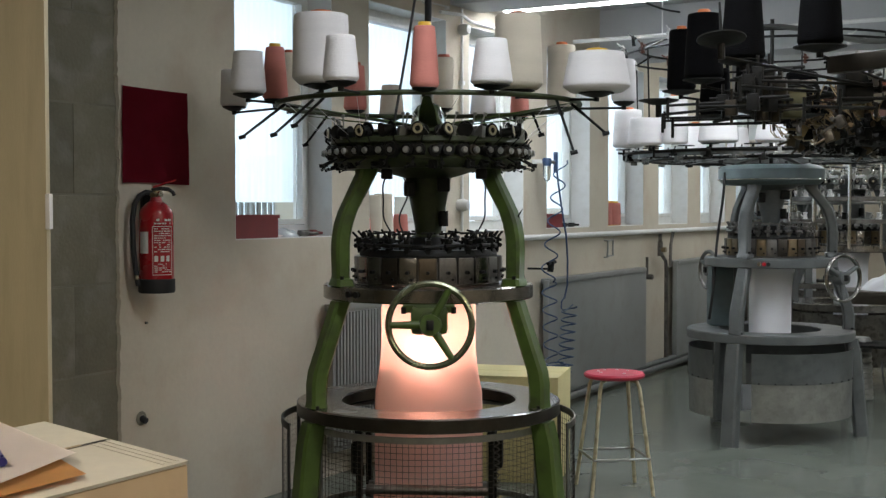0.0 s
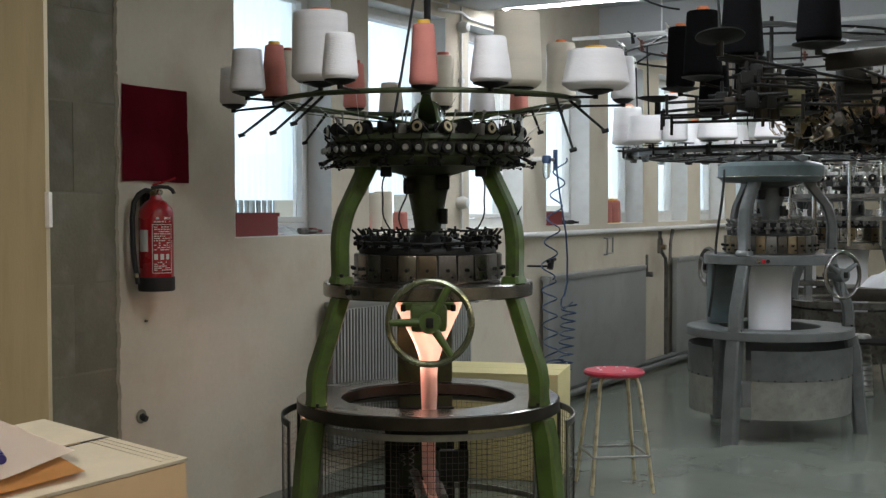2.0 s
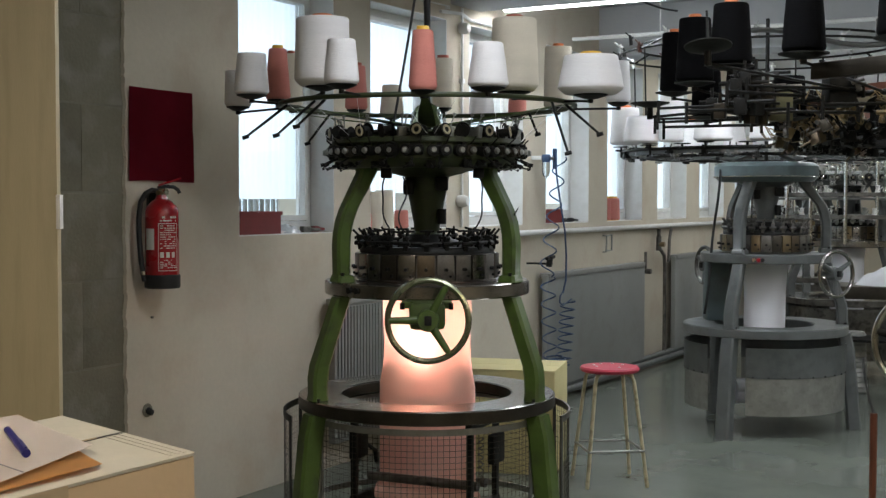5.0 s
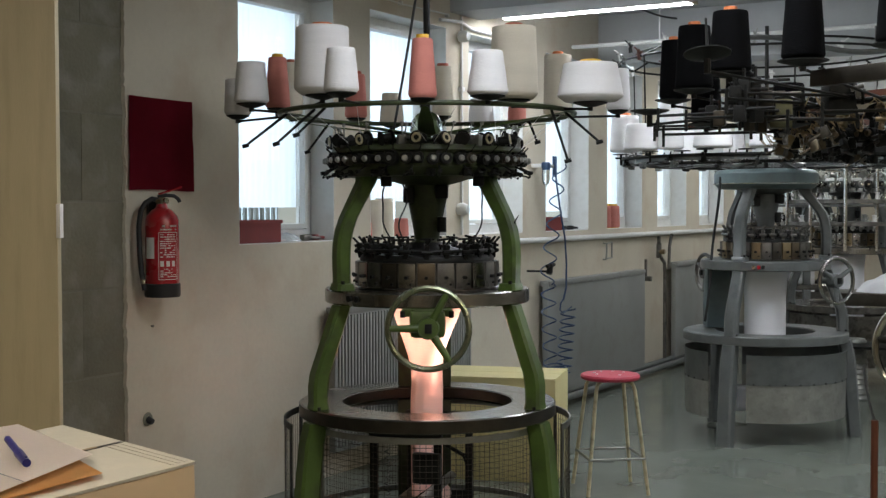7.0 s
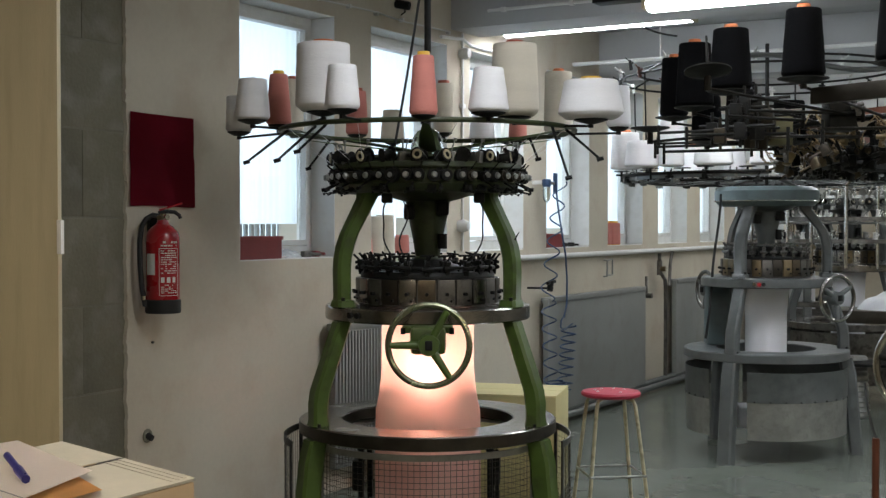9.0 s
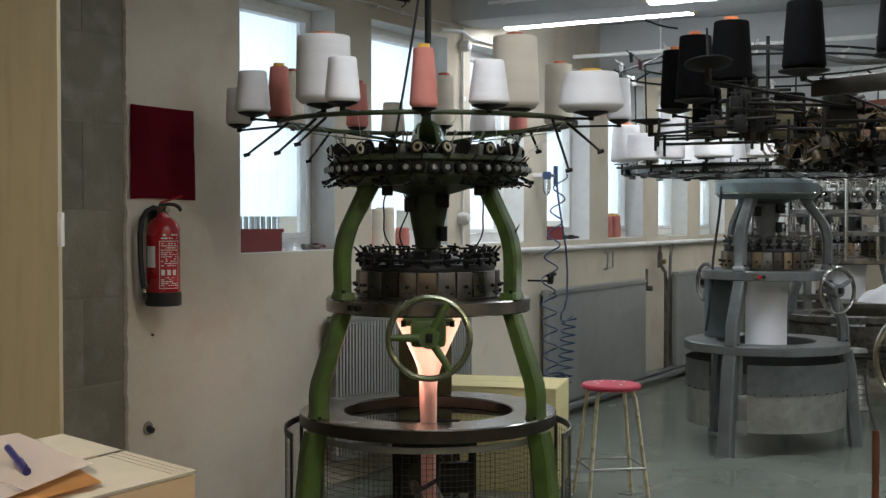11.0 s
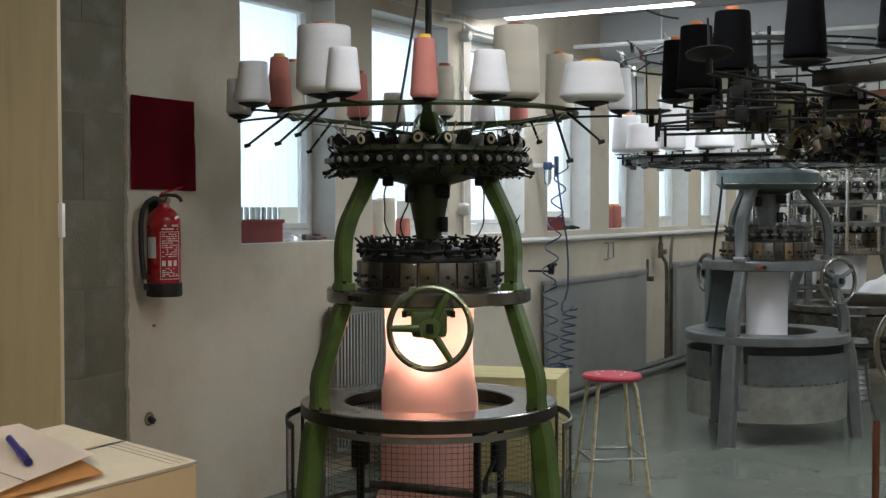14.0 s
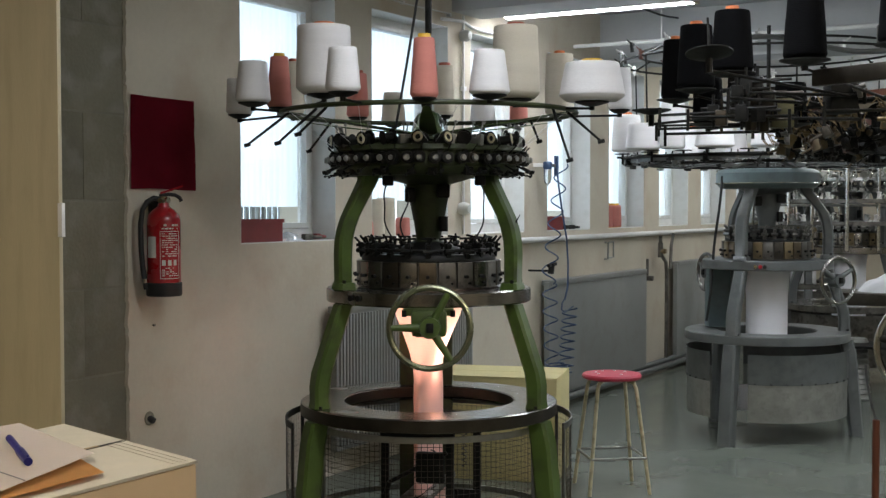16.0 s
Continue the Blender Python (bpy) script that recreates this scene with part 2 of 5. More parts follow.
def solid(name, bm, mat, m, label="", category="", group="", kind="", smooth=40):
    ob = new(name, finish(bm, name, mat, smooth))
    ob.matrix_world = m
    return tagged(ob, label, category, group, kind)


def box(bm, x0, y0, z0, x1, y1, z1, m=None, bevel=0.0):
    r = bmesh.ops.create_cube(bm, size=1)
    vs = r["verts"]
    bmesh.ops.transform(bm, matrix=Matrix.LocRotScale(((x0 + x1) / 2, (y0 + y1) / 2, (z0 + z1) / 2), None, (abs(x1 - x0), abs(y1 - y0), abs(z1 - z0))), verts=vs)
    if bevel:
        es = list({e for v in vs for e in v.link_edges})
        out = bmesh.ops.bevel(bm, geom=es, offset=bevel, segments=2, affect="EDGES", profile=0.6)
        vs = list({v for f in out["faces"] for v in f.verts} | {v for v in vs if v.is_valid})
    if m is not None:
        bmesh.ops.transform(bm, matrix=m, verts=vs)
    return bm


def lathe(bm, profile, seg=48, m=None, closed=False, a0=0.0, a1=360.0, sx=1.0, sy=1.0):
    """Turns (radius, height) pairs round z."""
    full = abs(a1 - a0) >= 359.9
    count = seg if full else seg + 1
    rings = []
    for i in range(count):
        a = radians(a0 + (a1 - a0) * i / seg)
        ring = []
        for r, z in profile:
            v = Vector((r * math.cos(a) * sx, r * math.sin(a) * sy, z))
            ring.append(bm.verts.new(m @ v if m is not None else v))
        rings.append(ring)
    k = len(profile)
    for i in range(seg):
        a, b = rings[i], rings[(i + 1) % count]
        for j in range(k if closed else k - 1):
            q = [a[j], b[j], b[(j + 1) % k], a[(j + 1) % k]]
            try:
                bm.faces.new(q)
            except ValueError:
                pass
    if closed and not full:
        bm.faces.new(rings[0]), bm.faces.new(rings[-1])
    return bm


def rod(bm, p, q, r, r2=None, seg=8):
    p, q = Vector(p), Vector(q)
    d = q - p
    m = Matrix.Translation((p + q) / 2) @ d.to_track_quat("Z", "Y").to_matrix().to_4x4()
    bmesh.ops.create_cone(bm, cap_ends=True, segments=seg, radius1=r, radius2=r if r2 is None else r2, depth=d.length, matrix=m)
    return bm


def tube(bm, pts, r, seg=6):
    pts = [Vector(p) for p in pts]
    rings, n = [], len(pts)
    side = None
    for i, p in enumerate(pts):
        t = (pts[min(n - 1, i + 1)] - pts[max(0, i - 1)]).normalized()
        if side is None:
            side = t.orthogonal().normalized()
        side = (side - t * side.dot(t)).normalized()
        up = t.cross(side)
        rings.append([bm.verts.new(p + (side * math.cos(a) + up * math.sin(a)) * r) for a in (2 * math.pi * k / seg for k in range(seg))])
    for i in range(n - 1):
        for k in range(seg):
            bm.faces.new((rings[i][k], rings[i][(k + 1) % seg], rings[i + 1][(k + 1) % seg], rings[i + 1][k]))
    bm.faces.new(rings[0]), bm.faces.new(rings[-1])
    return bm


def hoop(bm, r, z, thick, seg=64, a0=0, a1=360, m=None):
    prof = [(r + thick * math.cos(a), z + thick * math.sin(a)) for a in (2 * math.pi * k / 8 for k in range(8))]
    return lathe(bm, prof, seg, m, True, a0, a1)


def limb(bm, stations, bevel=0.012):
    """A cast bar through (centre, half width, half depth) stations in the xz plane; width runs along y."""
    rings = []
    for (x, z), hw, hd in stations:
        b = min(bevel, hw * 0.5, hd * 0.5)
        o = [(-hd + b, -hw), (hd - b, -hw), (hd, -hw + b), (hd, hw - b), (hd - b, hw), (-hd + b, hw), (-hd, hw - b), (-hd, -hw + b)]
        rings.append([bm.verts.new((x + dx, dy, z)) for dx, dy in o])
    for a, b in zip(rings, rings[1:]):
        for k in range(8):
            bm.faces.new((a[k], a[(k + 1) % 8], b[(k + 1) % 8], b[k]))
    bm.faces.new(rings[0]), bm.faces.new(rings[-1])
    return bm


def at_angle(deg, r=0.0, z=0.0):
    """A pose turned by deg round z, then moved outwards."""
    return pose(0, 0, 0, 0, 0, deg) @ pose(r, 0, z)


B = bmesh.new


# ---- the room ----
U0, U1, DEEP, HIGH = -4.0, 19.0, 10.5, 3.25
WIN = [5.19 + 1.27 * i for i in range(9)]
WIDE = [0.88, 0.95] + [0.86] * 7
SILL, HEAD, THICK = 1.395, 2.82, 0.42


def build_room():
    # floor, ceiling and the plain walls
    solid("floor", box(B(), -0.5, U0 - 0.3, -0.12, DEEP + 0.3, U1 + 0.3, 0), FLOOR, ROOM, "grey-green painted concrete floor, glossy and scuffed", "floor", kind="structure")
    solid("ceiling", box(B(), -0.5, U0 - 0.3, HIGH, DEEP + 0.3, U1 + 0.3, HIGH + 0.15), CEILING, ROOM, "white painted concrete ceiling", "ceiling", kind="structure")
    solid("wall_end", box(B(), 0, U1, 0, DEEP, U1 + 0.2, HIGH), PLASTER, ROOM, "grey-white plastered end wall", "wall", kind="structure")
    solid("wall_back", box(B(), 0, U0 - 0.2, 0, DEEP, U0, HIGH), PLASTER, ROOM, "grey-white plastered wall", "wall", kind="structure")
    solid("wall_inner", box(B(), DEEP, U0 - 0.2, 0, DEEP + 0.2, U1 + 0.2, HIGH), PLASTER, ROOM, "grey-white plastered inner wall", "wall", kind="structure")
    # window wall: solid stretch, breast, lintel and piers
    bm = B()
    box(bm, -THICK, 4.365, 0, 0, WIN[0], HIGH)
    box(bm, -THICK, WIN[0], 0, 0, U1, SILL)
    box(bm, -THICK, WIN[0], HEAD, 0, U1, HIGH)
    for i, u in enumerate(WIN):
        end = WIN[i + 1] if i + 1 < len(WIN) else U1
        box(bm, -THICK, u + WIDE[i], SILL, 0, end, HEAD)
    wall = solid("wall_north", bm, PLASTER, ROOM, "grey-white plastered window wall, stained near the floor", "wall", kind="structure")
    # bare block stretch
    bare = solid("wall_west", box(B(), -THICK, U0, 0, -0.017, 4.365, HIGH), MORTAR, ROOM, "bare grey concrete block wall with smeared joints", "wall", kind="structure")
    rows = 8
    bh = HIGH / rows
    rnd = random.Random(3)
    for k in range(rows):
        y = 4.36 - (0.0 if k % 2 else 0.27)
        edges = [4.36] + [y - 0.55 * j for j in range(0 if k % 2 == 0 else 1, 8)]
        for a, b in zip(edges, edges[1:]):
            bm = box(B(), -0.04, b + 0.002, k * bh + 0.005, -0.014 + rnd.uniform(-0.003, 0.003), a - 0.002, (k + 1) * bh - 0.005, bevel=0.002)
            part("concrete_block", bm, CONCRETE, bare)
    # broken plaster edge beside the bare blocks
    bm = B()
    n = 300
    front = []
    for i in range(n + 1):
        z = HIGH * i / n
        e = 4.362 - 0.008 - 0.014 * (noise.noise((0, 0, z * 3.1)) + 0.8 * noise.noise((5, 0, z * 11)) + 0.9 * max(0, noise.noise((9, 0, z * 42))))
        front.append((bm.verts.new((0.001, e, z)), bm.verts.new((0.001, 4.372, z)), bm.verts.new((-0.02, e - 0.006, z))))
    for a, b in zip(front, front[1:]):
        bm.faces.new((a[0], a[1], b[1], b[0])), bm.faces.new((a[2], a[0], b[0], b[2]))
    solid("plaster_edge", bm, PLASTER, ROOM, "ragged broken edge of wall plaster", "trim", kind="structure")
    # beams across the room
    for i, (u, w, z) in enumerate(((7.46, 0.42, 2.93), (10.06, 0.42, 2.82), (13.9, 0.42, 2.82))):
        solid(f"beam_{i + 1}", box(B(), 0, u, z, DEEP, u + w, HIGH - 0.004, bevel=0.006), CEILING, ROOM, "white painted ceiling beam", "beam", kind="structure")
    # windows
    for i, u in enumerate(WIN):
        win = thing(f"window_{i + 1}", ROOM @ pose(-0.2, u, SILL), "white framed window with pale blind, set deep in the wall", "window", "windows in a row", "structure")
        w, h, f = WIDE[i], HEAD - SILL, 0.045
        bm = B()
        box(bm, -0.04, 0, 0, 0.03, f, h), box(bm, -0.04, w - f, 0, 0.03, w, h)
        box(bm, -0.04, f, h - 0.045, 0.03, w - f, h), box(bm, -0.04, f, 0, 0.03, w - f, 0.07)
        part("window_frame", bm, WHITE, win)
        bm = B()
        s = 0.03
        y0, y1, z0, z1 = f + 0.004, w - f - 0.004, 0.075, h - 0.05
        box(bm, -0.025, y0, z0, 0.045, y0 + s, z1), box(bm, -0.025, y1 - s, z0, 0.045, y1, z1)
        box(bm, -0.025, y0 + s, z0, 0.045, y1 - s, z0 + s), box(bm, -0.025, y0 + s, z1 - s, 0.045, y1 - s, z1)
        part("casement", bm, WHITE, win)
        pane = part("pane", box(B(), -0.003, y0 + s, z0 + s, 0.003, y1 - s, z1 - s), GLASS, win)
        pane.visible_shadow = False
        # Whiter than the wall, partly to put the daylight on them into colour.
        for y0_, y1_ in ((0.0, 0.004), (w - 0.004, w)):
            part("reveal", box(B(), 0.032, y0_, 0.007, 0.199, y1_, h - 0.005), REVEAL, win, "white painted window reveal")
        part("reveal", box(B(), 0.032, 0.004, h - 0.004, 0.199, w - 0.004, h), REVEAL, win, "white painted window reveal")
        bm = B()
        low = (0.2, 0.24, 0.1, 0.16, 0.12, 0.1, 0.1, 0.1, 0.1)[i]
        cols = []
        for q in range(61):
            f_ = q / 60
            x = -0.055 + 0.004 * math.sin(q * 1.7) + 0.003 * math.sin(q * 0.6)
            cols.append([bm.verts.new((x, 0.01 + (w - 0.02) * f_, z)) for z in (low, h - 0.02)])
        for p, q in zip(cols, cols[1:]):
            bm.faces.new((p[0], q[0], q[1], p[1]))
        part("blind", bm, BLIND, win, "thin white cloth blind")
        part("window_sill", box(B(), 0.048, 0.005, -0.02, 0.198, w - 0.005, 0.006, bevel=0.003), WHITE, win)
    # pale slatted railing outside the first window
    rail = thing("railing", ROOM @ pose(-0.95, 5.9, 0.6), "pale slatted railing outside the window", "railing")
    slat = None
    for k in range(22):
        m = pose(0, 0.06 * k, 0)
        if slat is None:
            slat = part("slat", box(B(), 0, 0, 0, 0.02, 0.03, 1.02), RADIATOR, rail)
        else:
            share(slat, m)
    part("top_rail", box(B(), -0.01, -0.05, 1.02, 0.03, 1.36, 1.06), PVC, rail)
    part("post", box(B(), -0.03, 0.6, -0.6, -0.002, 0.65, 1.02), PVC, rail)
    solid("backdrop", box(B(), -1.6, WIN[0] - 1, 0.2, -1.55, U1 + 2, 5.5), DAYLIGHT, ROOM, "white overcast daylight outside", "backdrop", kind="structure")


build_room()


# ---- knitting machines ----
def machine(m, label, s):
    """A circular knitting machine on three legs; s holds its sizes, paints and extras."""
    top = thing("knitting_machine", m, label, "knitting machine")
    a0, paint, dark = s["turn"], s["paint"], s["dark"]
    rt, ri, zt = s["table_r"], s["table_in"], s["table_z"]
    rm, zm = s["mid_r"], s["mid_z"]
    zd, rd = s["drum_z"], s["drum_r"]
    # lower table ring
    part("table_ring", lathe(B(), [(ri, zt - 0.05), (ri, zt - 0.004), (ri + 0.004, zt), (rt - 0.006, zt), (rt, zt - 0.006), (rt, zt - 0.056), (rt - 0.006, zt - 0.062), (ri + 0.01, zt - 0.062)], 96, closed=True), s["table"], top, s["table_label"])
    # On steel rings the darker rim colour paints in a dark reflection.
    if "rim" in s:
        part("rim", lathe(B(), [(rt + 0.0005, zt - 0.058), (rt + 0.003, zt - 0.057), (rt + 0.003, zt - 0.006), (rt + 0.0005, zt - 0.005)], 96, closed=True), s["rim"], top, "rim band, darkened on steel rings to paint in reflection")
        part("inner_rim", lathe(B(), [(ri - 0.0005, zt - 0.052), (ri - 0.003, zt - 0.05), (ri - 0.003, zt - 0.006), (ri - 0.0005, zt - 0.005)], 96, closed=True), s["rim"], top)
    # middle ring
    part("middle_ring", lathe(B(), [(0.24, zm - 0.05), (0.24, zm), (rm - 0.006, zm), (rm, zm - 0.006), (rm, zm - 0.058), (rm - 0.006, zm - 0.064), (0.26, zm - 0.064)], 96, closed=True), s["table"], top, s["table_label"])
    knee = zt + (zm - zt) * 0.3
    rb = rd * 0.75
    for k in range(3):
        turn = pose(0, 0, 0, 0, 0, a0 + 120 * k)
        lo = part("lower_leg", limb(B(), [((rt + 0.055, 0.0), 0.05, 0.045), ((rt + 0.05, 0.03), 0.05, 0.045), ((rt - 0.002, zt - 0.16), 0.048, 0.047), ((rt - 0.025, zt - 0.06), 0.046, 0.045)]), paint, top)
        mid = part("middle_leg", limb(B(), [((rt - 0.036, zt + 0.001), 0.046, 0.04), ((rt - 0.036, zt + 0.03), 0.042, 0.035), ((rt - 0.037, knee - 0.06), 0.043, 0.037), ((rt - 0.046, knee), 0.043, 0.037),
                                            ((rm - 0.036, zm - 0.066), 0.04, 0.036)]), paint, top)
        up = part("upper_leg", limb(B(), [((rm - 0.04, zm + 0.001), 0.052, 0.045), ((rm - 0.04, zm + 0.03), 0.048, 0.04), ((rm - 0.036, zm + 0.034), 0.037, 0.033), ((rm - 0.034, zm + 0.16), 0.038, 0.034), ((rm - 0.038, zm + 0.22), 0.038, 0.034), ((rm - 0.05, zm + 0.275), 0.038, 0.035), ((rm - 0.07, zm + 0.33), 0.037, 0.036),
                                         ((rb, zd - 0.02), 0.036, 0.042), ((rb - 0.008, zd + 0.02), 0.04, 0.05)]), paint, top)
        for leg in (lo, mid, up):
            leg.matrix_basis = turn
        bm = B()
        for sy in (-0.043, 0.043):
            rod(bm, (rm - 0.02, sy, zm + 0.03), (rm - 0.02, sy, zm + 0.045), 0.009, seg=6)
            rod(bm, (rt - 0.02, sy, zt + 0.001), (rt - 0.02, sy, zt + 0.014), 0.009, seg=6)
        part("leg_bolts", bm, dark, up)["kind"] = "stuff"
    # needle cylinder with its cam boxes
    rc = s["cyl_r"]
    part("needle_cylinder", lathe(B(), [(0.18, zm + 0.004), (rc, zm + 0.004), (rc, zm + 0.11), (rc - 0.012, zm + 0.115), (rc - 0.02, zm + 0.125), (0.18, zm + 0.125)], 72), s["cyl"], top)
    n = s["cams"]
    for k in range(n):
        a = a0 + 360 * k / n
        bm = box(B(), -0.012, -math.pi * rc / n * 0.93, 0.0, 0.014, math.pi * rc / n * 0.93, 0.114, bevel=0.004)
        # Tones differ by box, partly to paint bright and brownish reflections.
        c = part("cam_box", bm, (s["cyl"], s["cam_alt"], s["cyl"], BLACKSTEEL, s["cam_alt"], BRONZE, s["cyl"])[k % 7], top)
        c.matrix_basis = at_angle(a, rc - 0.002, zm + 0.012)
        bm = B()
        rod(bm, (0.012, 0.0, 0.05), (0.032, 0.0, 0.05), 0.008, seg=8)
        rod(bm, (0.012, 0.02, 0.02), (0.024, 0.02, 0.02), 0.006, seg=6)
        part("cam_screw", bm, dark, c)
    bm = B()
    lathe(bm, [(rc - 0.03, zm + 0.125), (rc - 0.01, zm + 0.128), (rc - 0.01, zm + 0.144), (rc - 0.02, zm + 0.158), (rc - 0.09, zm + 0.158), (rc - 0.11, zm + 0.15), (rc - 0.11, zm + 0.125)], 64)
    hoop(bm, rc - 0.02, zm + 0.178, 0.008)
    part("feeder_ring", bm, dark, top)
    nf = s["feeders"]
    rnd = random.Random(7)
    for k in range(nf):
        bm = B()
        box(bm, -0.012, -0.01, 0.0, 0.012, 0.01, 0.06, bevel=0.003)
        box(bm, -0.05, -0.008, 0.045, 0.02, 0.008, 0.056)
        rod(bm, (0.0, 0, 0.055), (0.02, 0.012, 0.085), 0.005, seg=6)
        rod(bm, (-0.02, -0.028, 0.075), (-0.02, 0.028, 0.078), 0.0045, seg=6)
        rod(bm, (-0.02, 0, 0.05), (-0.02, 0, 0.078), 0.006, seg=6)
        rod(bm, (0.015, -0.02, 0.03), (0.015, 0.02, 0.03), 0.009, seg=8)
        rod(bm, (-0.045, 0, 0.05), (-0.07, 0, -0.01), 0.004, seg=6)
        f = part("yarn_feeder", bm, s["feeder"], top)
        f.matrix_basis = at_angle(a0 + 360 * (k + 0.5) / nf, rc - 0.022 + rnd.uniform(-0.006, 0.006), zm + 0.142) @ pose(0, 0, 0, rnd.uniform(-6, 6), rnd.uniform(-4, 10), rnd.uniform(-12, 12)) @ Matrix.Scale(1.15, 4)
    # dial and the neck that carries it
    part("dial", lathe(B(), [(0.05, zm + 0.215), (0.1, zm + 0.21), (0.12, zm + 0.19), (rc - 0.12, zm + 0.17), (rc - 0.1, zm + 0.15), (0.05, zm + 0.15)], 48), dark, top)
    part("dial_neck", lathe(B(), [(0.05, zm + 0.16), (0.075, zm + 0.2), (0.075, zm + 0.215), (0.058, zm + 0.225), (0.064, zm + 0.27), (0.1, zd - 0.06), (0.105, zd - 0.035), (0.16, zd - 0.02), (rd * 0.66, zd + 0.02), (rd * 0.7, zd + 0.05)], 48), s["neck"], top)
    part("gear_cover", box(B(), 0.04, -0.12, zd - 0.1, 0.1, -0.05, zd - 0.035, bevel=0.012), dark, top)
    part("gear_cover", box(B(), -0.11, -0.1, zd - 0.12, -0.06, -0.03, zd - 0.05, bevel=0.012), dark, top)
    part("adjuster", rod(B(), (0.07, -0.06, zm + 0.26), (0.07, -0.06, zm + 0.33), 0.022, seg=10), dark, top)
    # upper drum
    zt2 = s["drum_top"]
    part("upper_drum", lathe(B(), [(0.1, zd + 0.06), (rd * 0.7, zd + 0.03), (rd - 0.06, zd), (rd - 0.03, zd + 0.005), (rd, zd + 0.04), (rd, zt2 - 0.03), (rd - 0.02, zt2 - 0.01), (rd - 0.05, zt2), (0.1, zt2 + 0.005)], 72), s["drum"], top)
    return top


def add_wheel(top, m, rad, rim_mat, spoke_mat, angles):
    """A handwheel whose axle runs along local y; its front looks to -y."""
    w = part("handwheel", hoop(B(), rad, 0, 0.0135, 64, m=pose(0, 0, 0, 90)), rim_mat, top, "worn bare-steel handwheel rim")
    w.matrix_basis = m
    bm = B()
    for a in angles:
        d = Vector((math.cos(radians(a)), 0, math.sin(radians(a))))
        rod(bm, d * 0.03 + Vector((0, 0.012, 0)), d * (rad - 0.006), 0.019, 0.0135, 12)
    part("spokes", bm, spoke_mat, w)
    bm = B()
    rod(bm, (0, 0.05, 0), (0, -0.022, 0), 0.05, 0.043, 24)
    rod(bm, (0, 0.16, 0), (0, 0.05, 0), 0.02, seg=14)
    part("hub", bm, spoke_mat, w)
    part("axle_end", box(B(), -0.015, -0.036, -0.02, 0.015, -0.02, 0.02, bevel=0.003), BLACK, w)
    return w


# places of the near things
LAMP_WATTS = 9.0
BOX_AT, BOX_TURN, BOX_SIZE = (-0.341, 1.701, 1.249), -40.3, (0.324, 0.5, 0.42)
ENVELOPE_AT = ((-0.36, -0.36), (-0.018, -0.4), (-0.025, -0.131), (-0.353, -0.05))
PAPER_AT = ((-0.37, -0.35), (0.0, -0.375), (-0.096, -0.098), (-0.346, -0.061))
PEN_AT, PEN_TURN = (-0.176, -0.164, 0.0185), -111
BOARD, BOARD_LATCH = pose(-1.238, 4.0, 0, 0, 0, 0), 1.5


def yarn_cone(loc, rb, rt, h, mat, core=None, label="white yarn cone", lean=0.0, group="yarn cones on the rack", squat=0.0):
    """A wound cone standing on its base, its card core showing at the top."""
    if len(label.split()) < 4:
        label += " on a rack plate"
    t = thing("yarn_cone", pose(*loc, lean * 0.6, lean, 37 * (loc[0] * 7 % 9)), label, "yarn cone", group)
    e = min(0.012, rb * 0.15)
    prof = [(0.012, 0.004), (rb * (0.86 if squat == 0 else 0.78), 0.001), (rb - 0.002, 0.01 + squat), (rb, 0.016 + squat)]
    for k in range(1, 9):
        f = k / 9
        prof.append((rb + (rt - rb) * f + 0.0004 * math.sin(k * 5.1), 0.016 + squat + (h - 0.022 - squat) * f))
    prof += [(rt, h - 0.005), (rt - 0.004, h - 0.0005), (rt * 0.55, h + 0.001), (0.012, h - 0.004)]
    part("yarn", lathe(B(), prof, 40), mat, t, smooth=50)
    if core:
        part("core", lathe(B(), [(0.008, h - 0.01), (rt * 0.44 if rt > 0.05 else rt * 0.66, h - 0.01), (rt * 0.38 if rt > 0.05 else rt * 0.6, h + 0.016), (rt * 0.3, h + 0.018), (rt * 0.26, h)], 24), core, t)
        if core is CAPYELLOW and rb < 0.06:
            part("base_cap", lathe(B(), [(0.01, -0.001), (rb * 0.88, -0.001), (rb * 0.9, 0.006), (0.01, 0.008)], 24), core, t)
    return t


def holder(top, inner, outer, z, ring_z, mat, r=0.062, drop=0.03, tilt=0.0):
    """An arm from the rack's ring to a cone plate. inner, outer: (x, y) in the machine's space; z: the plate's top."""
    bm = B()
    rod(bm, (*inner, ring_z), (outer[0], outer[1], z - drop), 0.0062, 0.0055)
    rod(bm, (outer[0], outer[1], z - drop - 0.008), (outer[0], outer[1], z - 0.012), 0.012)
    arm = part("cone_holder", bm, mat, top)
    bm = lathe(B(), [(0.01, -0.022), (0.026, -0.02), (r, -0.005), (r, -0.001), (0.01, -0.001)], 24)
    p = part("cone_plate", bm, mat, arm)
    p.matrix_basis = pose(outer[0], outer[1], z, tilt)
    if tilt:
        part("spindle", rod(B(), (0, 0, 0), (0, 0, 0.12), 0.006, 0.004), mat, arm).matrix_basis = p.matrix_basis
    return arm


